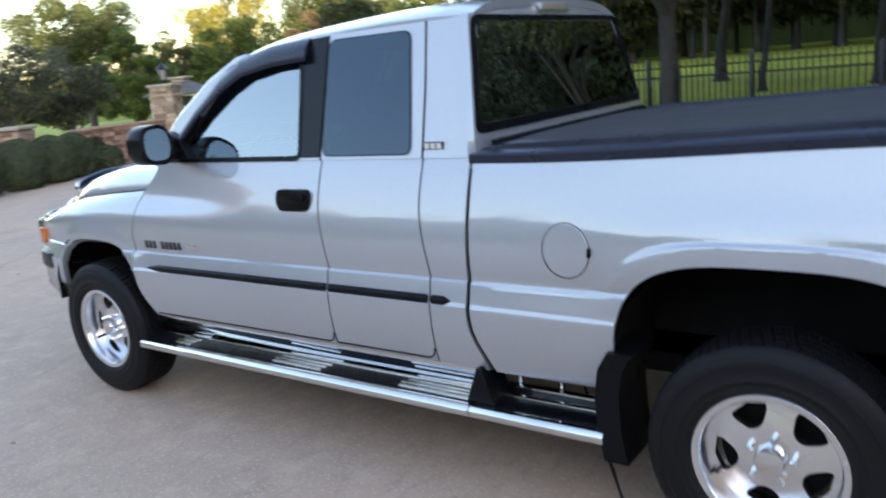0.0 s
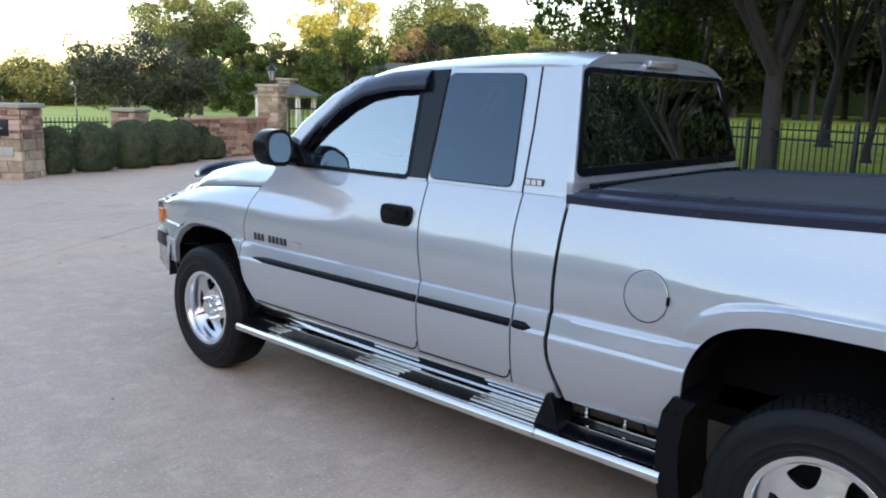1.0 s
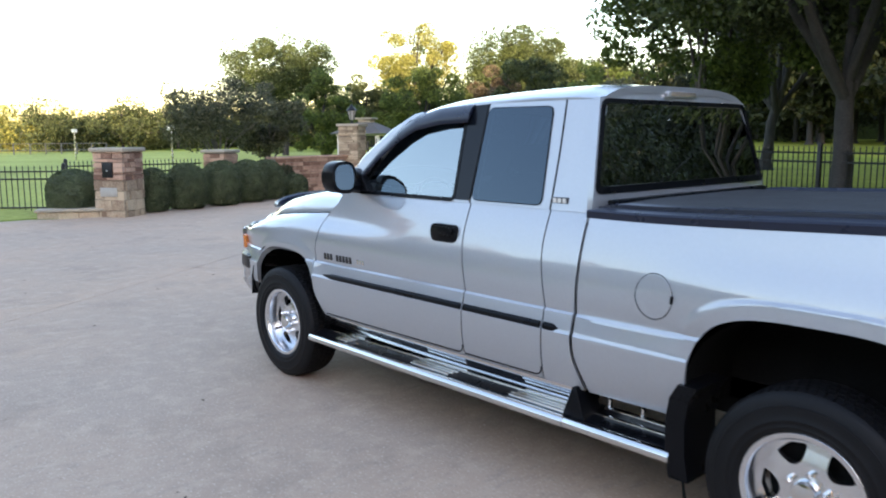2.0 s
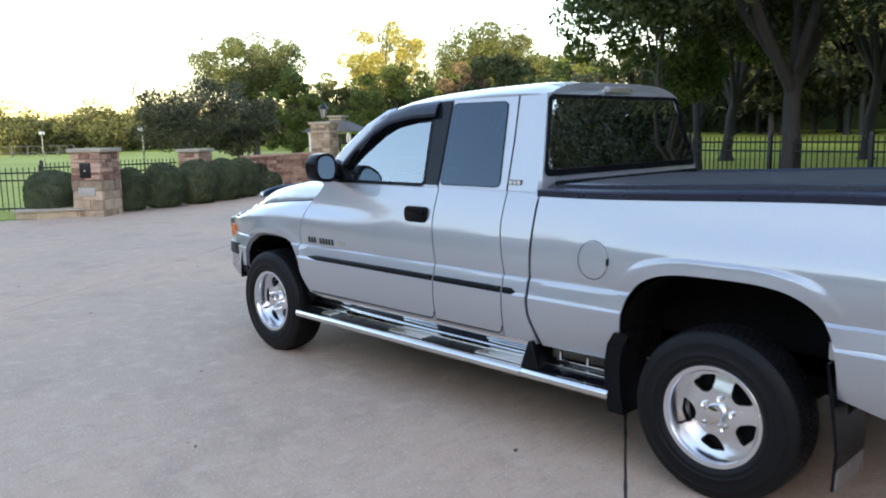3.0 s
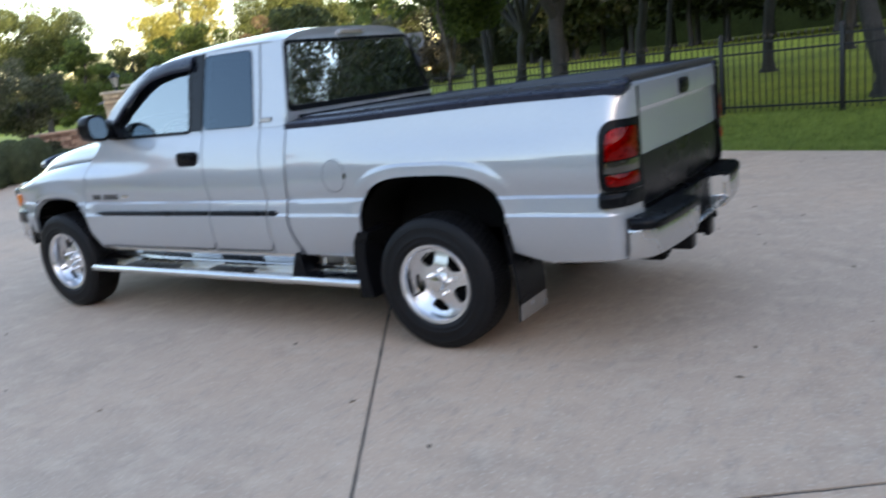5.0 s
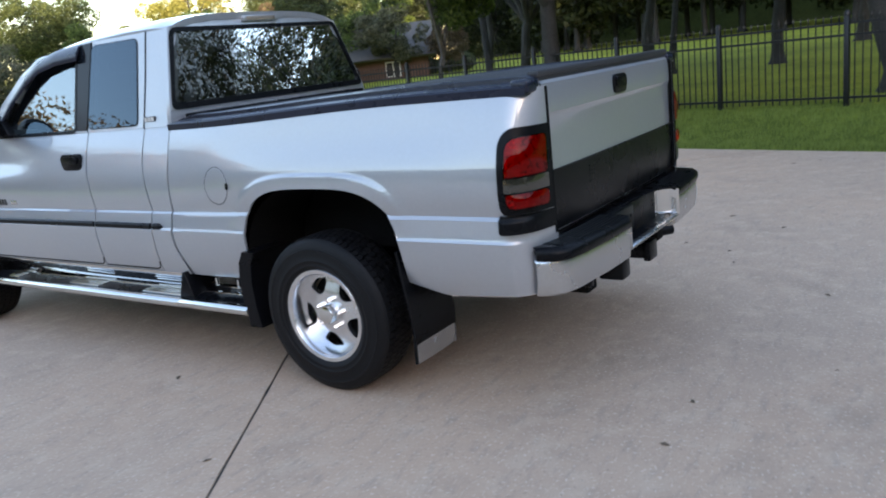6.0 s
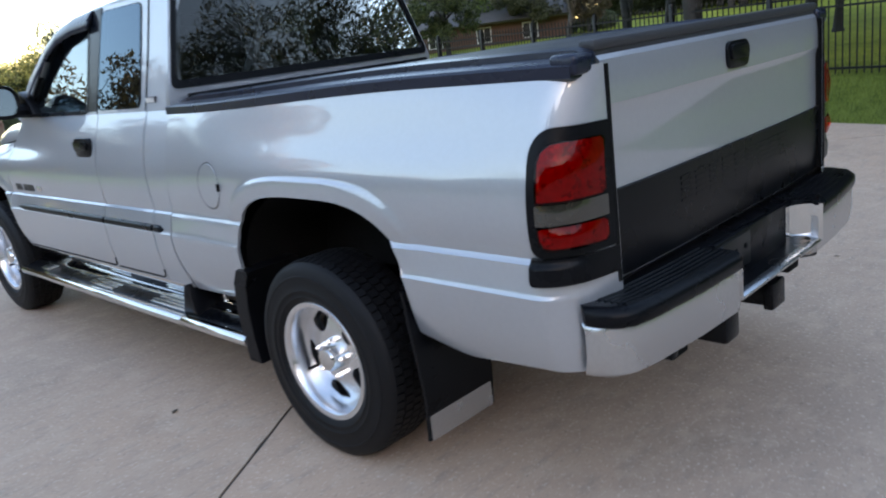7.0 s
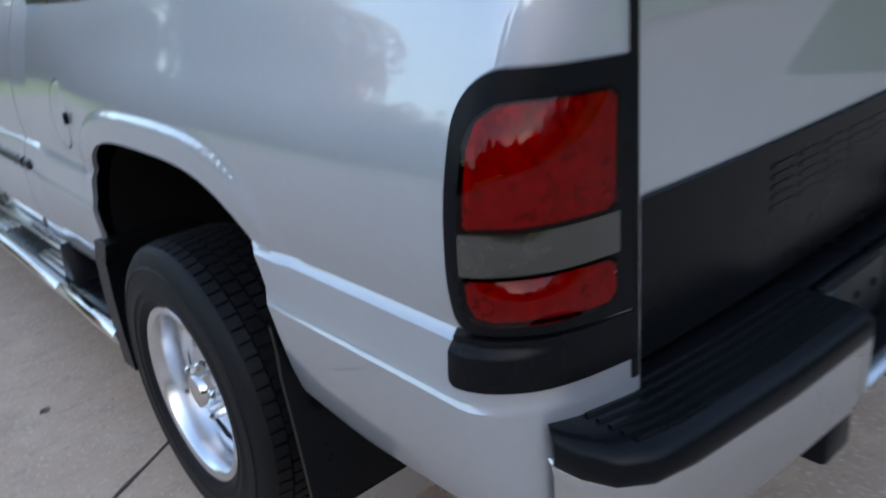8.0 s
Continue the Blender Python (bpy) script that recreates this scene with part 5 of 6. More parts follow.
def build_inner():
    """Near-black blocks for shade inside the body; wheel wells, frame, axles and the cab's inside."""
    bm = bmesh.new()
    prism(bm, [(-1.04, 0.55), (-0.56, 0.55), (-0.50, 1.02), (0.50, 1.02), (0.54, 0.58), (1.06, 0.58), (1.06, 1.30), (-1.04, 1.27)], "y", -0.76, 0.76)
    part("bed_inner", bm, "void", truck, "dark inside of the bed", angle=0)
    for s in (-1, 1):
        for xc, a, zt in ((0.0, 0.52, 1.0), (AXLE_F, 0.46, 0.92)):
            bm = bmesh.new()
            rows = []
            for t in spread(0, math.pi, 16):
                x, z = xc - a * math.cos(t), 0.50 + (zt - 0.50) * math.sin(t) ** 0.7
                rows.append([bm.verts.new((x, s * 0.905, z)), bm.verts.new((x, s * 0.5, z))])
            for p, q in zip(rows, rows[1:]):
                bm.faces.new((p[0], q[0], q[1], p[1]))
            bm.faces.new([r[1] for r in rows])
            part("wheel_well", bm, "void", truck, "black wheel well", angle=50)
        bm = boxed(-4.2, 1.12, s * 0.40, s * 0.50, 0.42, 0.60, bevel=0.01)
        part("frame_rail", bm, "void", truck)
        bm = boxed(0.435, 0.475, s * 0.885, s * 0.90, 0.70, 0.775, bevel=0.008)
        box(bm, 0.44, 0.462, s * 0.878, s * 0.892, 0.655, 0.69, bevel=0.004)
        part("well_fitting", bm, "plate", truck, "pale fitting inside the wheel well")
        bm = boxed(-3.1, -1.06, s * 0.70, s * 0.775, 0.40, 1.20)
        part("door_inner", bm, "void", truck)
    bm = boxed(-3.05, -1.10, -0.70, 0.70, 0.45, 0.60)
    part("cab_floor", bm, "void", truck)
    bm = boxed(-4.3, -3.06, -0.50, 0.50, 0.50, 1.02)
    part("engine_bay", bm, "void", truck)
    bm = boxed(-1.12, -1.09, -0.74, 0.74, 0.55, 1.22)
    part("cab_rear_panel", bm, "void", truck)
    for x in (0.0, AXLE_F):
        bm = bmesh.new()
        tube(bm, [(x, -0.80, HUB_Z), (x, 0.80, HUB_Z)], 0.05, 10)
        box(bm, x - 0.14, x + 0.14, -0.14, 0.14, HUB_Z - 0.14, HUB_Z + 0.14, bevel=0.06)
        part("axle", bm, "void", truck)
    bm = bmesh.new()
    tube(bm, [(0.35, 0.52, 0.40), (0.75, 0.60, 0.36), (0.92, 0.80, 0.36), (1.02, 0.93, 0.36)], 0.032, 12)
    part("tail_pipe", bm, "trim", truck, "dark tail pipe")
    for s in (-1, 1):
        bm = bmesh.new()
        prism(bm, [(0.67, 0.498), (1.0, 0.517), (1.0, 0.533), (0.67, 0.516)], "y", s * 0.80, s * 0.885, 0.003)
        part("lower_flange", bm, "steel", truck, "thin bright lower edge of the bed side")
        seat = new("front_seat")
        seat.parent = truck
        tagged(seat, "dark cloth bucket seat")
        bm = bmesh.new()
        prism(bm, round_poly([(-2.15, 0.80), (-1.95, 0.80), (-1.72, 1.40), (-1.84, 1.44)], 0.05, 4), "y", s * 0.14, s * 0.62, 0.05)
        part("backrest", bm, "seat", seat, angle=50)
        bm = boxed(-2.60, -2.0, s * 0.14, s * 0.62, 0.70, 0.90, bevel=0.05)
        part("cushion", bm, "seat", seat, angle=50)
        bm = boxed(-1.84, -1.73, s * 0.26, s * 0.50, 1.43, 1.58, bevel=0.045, seg=3)
        part("headrest", bm, "seat", seat, angle=50)
    bm = boxed(-1.50, -1.22, -0.65, 0.65, 0.80, 1.36, bevel=0.05)
    part("rear_bench", bm, "seat", truck, "dark rear bench", angle=50)
    bm = bmesh.new()
    prism(bm, round_poly([(-3.02, 0.90), (-2.62, 0.90), (-2.66, 1.22), (-2.80, 1.27), (-3.05, 1.27)], 0.04, 4), "y", -0.70, 0.70)
    part("dashboard", bm, "seat", truck, "dark dashboard", angle=50)
    bm = bmesh.new()
    ring = []
    for k in range(29):
        a = 2 * math.pi * k / 28
        ring.append((-2.52 - 0.07 * math.sin(a), -0.38 + 0.185 * math.cos(a), 1.19 + 0.17 * math.sin(a)))
    tube(bm, ring, 0.014, 8)
    tube(bm, [(-2.70, -0.38, 1.10), (-2.52, -0.38, 1.19)], 0.03, 8)
    part("steering_wheel", bm, "trim", truck, "black steering wheel")
    bm = boxed(-2.50, -2.47, -0.13, 0.13, 1.63, 1.70, bevel=0.012)
    part("inside_mirror", bm, "trim", truck)


build_side(-1)
build_side(1)
for wx in (0.0, AXLE_F):
    for ws in (-1, 1):
        build_wheel(wx, ws)
build_greenhouse()
build_nose()
build_tail()
build_bed_cover()
build_inner()


# ---- plants ----
def leaf_mesh(rng, centres, radii, per, size, flat=0.75, simple=False):
    """Many small leaf blades in clumps, as vertices and faces."""
    n = len(centres) * per
    c = np.repeat(np.array(centres), per, axis=0)
    r = np.repeat(np.array(radii), per)
    d = rng.normal(size=(n, 3))
    d /= np.linalg.norm(d, axis=1)[:, None]
    rad = r * rng.uniform(0.45, 1.0, n) ** 0.6
    p = c + d * rad[:, None] * np.array((1, 1, flat))
    a = rng.normal(size=(n, 3))
    a /= np.linalg.norm(a, axis=1)[:, None]
    b = np.cross(a, rng.normal(size=(n, 3)))
    b /= np.linalg.norm(b, axis=1)[:, None]
    ln = size * rng.uniform(0.6, 1.4, n)[:, None]
    w = ln * 0.55
    if simple:
        return np.stack((p - a * ln, p + b * w * 1.3, p + a * ln), axis=1).reshape(-1, 3), np.arange(3 * n).reshape(n, 3)
    v = np.stack((p - a * ln, p + b * w, p + a * ln, p - b * w), axis=1).reshape(-1, 3)
    return v, np.arange(4 * n).reshape(n, 4)


def bulk(name, v, f, material, parent, label=""):
    me = bpy.data.meshes.new(name)
    me.vertices.add(len(v))
    me.vertices.foreach_set("co", np.asarray(v, dtype=np.float32).ravel())
    me.loops.add(f.size)
    me.loops.foreach_set("vertex_index", f.ravel().astype(np.int32))
    me.polygons.add(len(f))
    me.polygons.foreach_set("loop_start", np.arange(0, f.size, f.shape[1], dtype=np.int32))
    me.update(calc_edges=True)
    me.materials.append(M[material])
    ob = new(name, me)
    if parent is not None:
        ob.parent = parent
    if label:
        tagged(ob, label)
    return ob


def tree(at, height, spread_, trunk_r, material, label, seed, bark="bark", fork=0.35, low=0.4, clumps=60, per=160, size=0.16, lean=(0.0, 0.0), group="", shape=1.0, limbs=6, clump_r=0.16):
    """A tapered trunk that forks into limbs, and a crown of leaf clumps round the limb ends."""
    rng = np.random.default_rng(seed)
    e = empty("tree", label, "tree", at, 0, group)
    bm = bmesh.new()
    h0 = height * fork
    lx, ly = lean
    wob = rng.normal(size=(2, 2)) * trunk_r * 0.3
    base = [(0, 0, -0.25), (0, 0, 0.02), (0, 0, 0.12), (0.0, 0.0, 0.35), (lx * 0.3 + wob[0][0], ly * 0.3 + wob[0][1], h0 * 0.45), (lx * 0.7 + wob[1][0], ly * 0.7 + wob[1][1], h0 * 0.75), (lx, ly, h0)]
    tube(bm, base, [trunk_r * 2.2, trunk_r * 1.65, trunk_r * 1.3, trunk_r * 1.05, trunk_r * 0.92, trunk_r * 0.84, trunk_r * 0.8], 12)
    top = Vector(base[-1])
    ends = []
    for k in range(limbs):
        a = 2 * math.pi * k / limbs + rng.uniform(-0.4, 0.4)
        reach, up = spread_ * rng.uniform(0.35, 0.85), height * rng.uniform(low + 0.12, 0.92)
        if k == 0:
            reach, up = spread_ * 0.15, height * 0.95
        st = top - Vector((0, 0, h0 * rng.uniform(0.0, 0.18)))
        en = Vector((lx + reach * math.cos(a), ly + reach * math.sin(a), max(up, h0 * 1.1)))
        mid = st.lerp(en, 0.5) + Vector((0, 0, 0.12 * (en - st).length)) + Vector(rng.normal(size=3) * 0.1)
        tube(bm, [st, st.lerp(mid, 0.5) + Vector(rng.normal(size=3) * 0.08), mid, mid.lerp(en, 0.5) + Vector(rng.normal(size=3) * 0.1), en], [trunk_r * 0.6, trunk_r * 0.48, trunk_r * 0.34, trunk_r * 0.2, trunk_r * 0.06], 8)
        ends += [mid, en, mid.lerp(en, 0.6)]
        for _ in range(3):
            s0 = mid.lerp(en, rng.uniform(0, 0.8))
            e0 = s0 + Vector(rng.normal(size=3)) * spread_ * 0.22 + Vector((0, 0, spread_ * 0.08))
            tube(bm, [s0, s0.lerp(e0, 0.5) + Vector((0, 0, 0.06)), e0], [trunk_r * 0.2, trunk_r * 0.12, trunk_r * 0.03], 6)
            ends.append(e0)
    finish("trunk", bm, bark, e, angle=60)
    cs, rs = [], []
    zc, zr = height * (low + 1) / 2, height * (1 - low) / 2
    tries = 0
    while len(cs) < clumps and tries < clumps * 20:
        tries += 1
        if rng.uniform() < 0.35 and ends:
            p = np.array(ends[rng.integers(len(ends))]) + rng.normal(size=3) * spread_ * 0.08
        else:
            d = rng.normal(size=3)
            d /= np.linalg.norm(d)
            u = rng.uniform(0.55, 0.98)
            p = np.array((lx + d[0] * spread_ * u, ly + d[1] * spread_ * u, zc + d[2] * zr * u))
        k = (p[2] - height * low) / (height * (1 - low))
        if k < 0 or math.hypot(p[0] - lx, p[1] - ly) > spread_ * (1.0 - 0.35 * max(0, k - 0.4) * shape):
            continue
        cs.append(p)
        rs.append(spread_ * clump_r * rng.uniform(0.7, 1.5) + 0.1)
    v, f = leaf_mesh(rng, cs, rs, per, size, simple=size > 0.06)
    crown = bulk("crown", v, f, material, e)
    return e


def shrub(at, rx, ry, h, material, label, category, seed, n=5200, size=0.04, group="", rz=0.0):
    """A clipped shrub: a dark woody core inside a dense rounded coat of leaves."""
    rng = np.random.default_rng(seed)
    e = empty("shrub", label, category, at, rz, group)
    bm = bmesh.new()
    bmesh.ops.create_icosphere(bm, subdivisions=3, radius=1.0)
    for v in bm.verts:
        k = 1 + 0.06 * noise.noise(v.co * 2.3 + Vector((seed, 0, 0)))
        z = v.co.z
        full = (1 - z ** 4) ** 0.25 / max(0.05, math.sqrt(max(0.0, 1 - z * z))) if -0.999 < z < 0 else 1.0
        v.co = Vector((v.co.x * rx * 0.93 * k * full, v.co.y * ry * 0.93 * k * full, h * (0.5 + 0.5 * z) * 0.95 * k))
    finish("core", bm, "hedge", e, angle=60)
    d = rng.normal(size=(n, 3))
    d /= np.linalg.norm(d, axis=1)[:, None]
    lump = 1 + 0.025 * np.sin(5 * d[:, 0] + seed) * np.cos(4 * d[:, 1] + 2 * seed)
    low_ = d[:, 2] < 0
    full = np.where(low_, (1 - d[:, 2] ** 4) ** 0.25 / np.sqrt(np.maximum(1 - d[:, 2] ** 2, 0.0025)), 1.0)
    d[:, 0] *= full
    d[:, 1] *= full
    d[:, 2] = np.where(low_, d[:, 2], np.abs(d[:, 2]) ** 0.85)
    p = d * lump[:, None] * rng.uniform(0.95, 1.02, n)[:, None]
    p = p * np.array((rx, ry, h / 2)) + np.array((0, 0, h / 2))
    p = p[p[:, 2] > 0.01]
    n = len(p)
    a = rng.normal(size=(n, 3))
    a /= np.linalg.norm(a, axis=1)[:, None]
    b = np.cross(a, rng.normal(size=(n, 3)))
    b /= np.linalg.norm(b, axis=1)[:, None]
    ln = size * rng.uniform(0.6, 1.4, n)[:, None]
    v = np.stack((p - a * ln, p + b * ln * 0.5, p + a * ln, p - b * ln * 0.5), axis=1).reshape(-1, 3)
    bulk("leaves", v, np.arange(4 * n).reshape(n, 4), material, e)
    return e


# ---- far trees behind the gate ----
TREES = "trees beyond the gate"
tree((-48.2, 26.1, 0), 8.6, 4.5, 0.22, "mid", "round-crowned green tree with sky showing through", 11, low=0.42, clumps=64, per=560, size=0.10, group=TREES, clump_r=0.2)
tree((-36.8, 21.7, 0), 5.0, 2.1, 0.16, "green", "dark green leafy tree beyond the gate", 12, low=0.1, clumps=60, per=420, size=0.08, group=TREES)
tree((-56.2, 39.3, 0), 6.8, 2.7, 0.16, "oak", "dark green tree behind the gate", 13, low=0.05, clumps=60, per=330, size=0.11, group=TREES)
tree((-51.9, 41.4, 0), 11.0, 3.8, 0.2, "yellow", "tall tree with sunlit yellow leaves", 14, low=0.45, clumps=74, per=420, size=0.105, group=TREES, limbs=8, clump_r=0.17)
tree((-40.1, 32.1, 0), 6.2, 3.4, 0.2, "green", "dark green leafy tree beyond the gate", 15, low=0.1, clumps=70, per=460, size=0.095, group=TREES)
tree((-46.8, 49.5, 0), 10.8, 5.6, 0.3, "mid", "broad round dark green tree", 16, low=0.25, clumps=130, per=520, size=0.115, group=TREES, clump_r=0.17)
tree((-45.9, 60.6, 0), 8.8, 2.6, 0.2, "green", "small green leafy tree beyond the gate", 17, low=0.2, clumps=50, per=264, size=0.132, group=TREES)
tree((-41.3, 41.0, 0), 6.2, 2.8, 0.2, "brown", "reddish-brown autumn tree beyond the gate", 18, low=0.1, clumps=60, per=286, size=0.119, group=TREES)
tree((-24.5, 9.1, 0), 3.6, 2.0, 0.07, "dull", "grey-green multi-stemmed tree behind the hedge", 19, bark="palebark", fork=0.2, low=0.36, clumps=56, per=230, size=0.046, group=TREES, limbs=8)
tree((-25.4, 11.6, 0), 3.2, 1.6, 0.07, "dull", "grey-green multi-stemmed tree behind the hedge", 20, bark="palebark", fork=0.2, low=0.32, clumps=50, per=230, size=0.053, group=TREES, limbs=8)
rngs = np.random.default_rng(77)
for i in range(34):
    t = i / 33
    ang = math.radians(176 - 62 * t + rngs.uniform(-0.8, 0.8))
    dist = 112 - 30 * t + rngs.uniform(-8, 8)
    kind = ("oak", "green", "oak", "yellow", "oak")[rngs.integers(5)] if t < 0.45 else ("oak", "wood", "wood")[rngs.integers(3)]
    tree((1.6 + dist * math.cos(ang), -4 + dist * math.sin(ang), 0), 3.4 + 1.3 * rngs.uniform() + 6.0 * smooth(0.3, 0.9, t), 5.2, 0.2, kind, "tree in the far treeline", 300 + i, low=0.03, clumps=46, per=240, size=0.17, group="far treeline", clump_r=0.24, limbs=4)

# ---- trees behind the iron fence ----
OAKS = "trees behind the fence"
gz = ground_z
for i, (x, y, h, sp, r, lab, bk, lean_) in enumerate((
        (-4.3, 10.5, 9.5, 4.6, 0.175, "oak with a forked grey trunk behind the fence", "bark", (0.0, 0.0)),
        (1.45, 10.4, 9.0, 4.6, 0.17, "leaning dark oak behind the fence", "bark", (-0.45, 0.2)),
        (-7.6, 11.4, 6.5, 2.4, 0.07, "slender pale-barked tree behind the fence", "palebark", (0.2, 0.1)),
        (-2.2, 20.5, 11.0, 5.2, 0.16, "oak on the rising lawn, leaves darkened for shade", "bark", (0.0, 0.2)),
        (-5.0, 19.9, 11.0, 4.6, 0.10, "oak on the rising lawn, leaves darkened for shade", "bark", (0.2, 0.2)),
        (-9.8, 17.6, 11.0, 3.4, 0.12, "oak on the rising lawn, leaves darkened for shade", "bark", (-0.2, 0.1)),
        (-10.6, 18.9, 10.0, 3.2, 0.12, "oak on the rising lawn, leaves darkened for shade", "bark", (0.1, 0.1)),
        (2.4, 21.5, 11.0, 5.2, 0.14, "oak on the rising lawn, leaves darkened for shade", "bark", (0.2, 0.2)),
        (5.5, 15.0, 10.0, 5.0, 0.15, "oak on the rising lawn, leaves darkened for shade", "bark", (0.2, 0.2)),
        (-12.5, 25.0, 9.5, 4.2, 0.2, "oak on the rising lawn, leaves darkened for shade", "bark", (0.2, 0.2)),
        (-8.0, 26.5, 12.0, 5.6, 0.2, "oak on the rising lawn, leaves darkened for shade", "bark", (0.2, 0.2)),
        (-1.0, 29.0, 12.0, 5.6, 0.2, "oak on the rising lawn, leaves darkened for shade", "bark", (0.2, 0.2)))):
    slim = r < 0.1
    # Oaks further up the lawn take the shade-darkened leaf colour.
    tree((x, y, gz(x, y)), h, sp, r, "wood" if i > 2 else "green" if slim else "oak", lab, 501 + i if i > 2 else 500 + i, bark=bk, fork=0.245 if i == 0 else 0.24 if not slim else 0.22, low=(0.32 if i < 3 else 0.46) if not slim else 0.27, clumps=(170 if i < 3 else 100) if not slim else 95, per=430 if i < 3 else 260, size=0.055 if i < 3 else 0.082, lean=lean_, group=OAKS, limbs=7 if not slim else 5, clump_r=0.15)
rngs = np.random.default_rng(78)
for i in range(46):
    t = i / 45
    x = -30 + 62 * t + rngs.uniform(-1.5, 1.5)
    y = 52 - 0.22 * x + rngs.uniform(-4, 6) - 6 * smooth(-5, 30, x)
    tree((x, y, gz(x, y)), 12.0 + 3 * rngs.uniform(), 4.6, 0.2, "wood", "tree at the edge of the wood, leaves darkened for shade", 700 + i, low=0.05 + 0.08 * rngs.uniform(), clumps=70, per=85, size=0.29, group="edge of the wood", clump_r=0.22, limbs=4)
# Sheet in the shade-darkened leaf colour stands for the depth of the wood.
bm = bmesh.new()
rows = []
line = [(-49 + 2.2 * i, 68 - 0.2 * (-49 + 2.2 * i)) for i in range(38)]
# Arc added out of view, closing off horizon glow from the reflections.
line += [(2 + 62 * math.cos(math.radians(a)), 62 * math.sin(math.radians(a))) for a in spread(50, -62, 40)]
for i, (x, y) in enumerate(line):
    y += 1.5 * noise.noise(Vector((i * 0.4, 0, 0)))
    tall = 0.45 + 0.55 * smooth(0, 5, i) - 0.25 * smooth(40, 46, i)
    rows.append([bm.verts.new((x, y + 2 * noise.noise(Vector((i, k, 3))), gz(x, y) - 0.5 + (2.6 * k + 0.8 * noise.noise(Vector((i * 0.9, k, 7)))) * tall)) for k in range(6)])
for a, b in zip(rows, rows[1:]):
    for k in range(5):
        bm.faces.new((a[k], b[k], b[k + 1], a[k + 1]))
tagged(finish("backdrop", bm, "wood", angle=0), "sheet for the shaded woodland, carried round the unseen side", "woodland", kind="structure")

# Oaks out of view: mirrored in the rear window, raised to hold back sky.
rngs = np.random.default_rng(80)
for i in range(22):
    t = i / 21
    ang = math.radians(62 - 100 * t)
    dist = 38 + rngs.uniform(-3, 5)
    x, y = 2 + dist * math.cos(ang), dist * math.sin(ang)
    tree((x, y, gz(x, y)), (17.0 if 0.15 < t < 0.52 else 14.0) + 3.2 * rngs.uniform(), 5.6, 0.25, "oak" if 0.15 < t < 0.52 else "deep", "oak out of view on the side lawn, mirrored in glass", 850 + i, low=0.03, clumps=90, per=170, size=0.14, group="oaks on the side lawn", clump_r=0.2, limbs=5)

# ---- trees on the camera's side: front row seen in the paint and the windows ----
rngs = np.random.default_rng(79)
for i in range(42):
    # From 30 on: an added unseen row, tall to block low sun and glow.
    t = i / 29 if i < 30 else 0.66 + 0.34 * (i - 30) / 11
    ang = math.radians(176 + 160 * t + rngs.uniform(-1.5, 1.5))
    dist = (40 if i < 30 else 50) + rngs.uniform(-4, 5) - 6 * math.sin(math.pi * t)
    tree((dist * math.cos(ang), -4 + dist * math.sin(ang), 0), (17.5 if i >= 30 else 10.5 if t > 0.55 else 8.0 if 0.13 < t < 0.23 else 5.0) + 2.5 * rngs.uniform(), 5.6, 0.25, ("sunbrown", "yellow" if t > 0.28 else "brown", "sunbrown", "sunbrown" if t < 0.28 else "oak")[rngs.integers(4)] if t < 0.6 else "oak", "tree out of view across the drive, for reflections and shade", 900 + i, low=0.03, clumps=80 if i < 30 else 130, per=(430 if t < 0.3 else 270 if t < 0.4 else 140) if i < 30 else 110, size=(0.14 if t < 0.4 else 0.24) if i < 30 else 0.42, group="trees across the drive", clump_r=0.24 if i < 30 else 0.28, limbs=4)


# ---- iron fence ----
def fence_panel(a, b, h, n, group, finial=True):
    """One bay: two rails and pickets, with a post at its start."""
    a, b = Vector(a), Vector(b)
    d = b - a
    L = Vector((d.x, d.y)).length
    rz = math.degrees(math.atan2(d.y, d.x))
    rise = d.z / L
    e = empty("fence_panel", "black iron fence bay with a post and slim pickets", "fence", a, rz, group)
    part("post", boxed(-0.035, 0.035, -0.035, 0.035, -0.3, h + 0.04, bevel=0.006), "iron", e)
    bm = bmesh.new()
    lathe(bm, [(0.0, 0.09), (0.03, 0.07), (0.045, 0.03), (0.045, 0.0)], 10)
    bmesh.ops.rotate(bm, verts=bm.verts, cent=(0, 0, 0), matrix=Matrix.Rotation(math.pi / 2, 3, "X"))
    bmesh.ops.translate(bm, verts=bm.verts, vec=(0, 0, h + 0.04))
    part("post_cap", bm, "iron", e)
    for z in (0.12, h - 0.22, h - 0.06):
        bm = bmesh.new()
        prism(bm, [(0.03, z - 0.016), (L - 0.03, z - 0.016 + rise * L), (L - 0.03, z + 0.016 + rise * L), (0.03, z + 0.016)], "y", -0.014, 0.014)
        part("rail", bm, "iron", e)
    me = None
    for k in range(n):
        x = L * (k + 1) / (n + 1)
        if me is None:
            bm = bmesh.new()
            box(bm, -0.0075, 0.0075, -0.0075, 0.0075, 0.04, h)
            tube(bm, [(0, 0, h), (0, 0, h + 0.02), (0, 0, h + 0.07)], [0.008, 0.016, 0.002], 4)
            p = part("picket", bm, "iron", e, angle=0)
            me = p.data
        else:
            p = new("picket", me)
            p.parent = e
        p.location = (x, 0, rise * x)
    return e


A, B = Vector((-0.92, 9.5)), Vector((0.94, 9.03))
step = B - A
for k in range(-9, 4):
    p, q = A + step * k, A + step * (k + 1)
    fence_panel((p.x, p.y, gz(p.x, p.y)), (q.x, q.y, gz(q.x, q.y)), 1.2, 17, "iron fence along the lawn")
q0, q1 = Vector((-16.8, 1.7)), Vector((-20.8, -3.1))
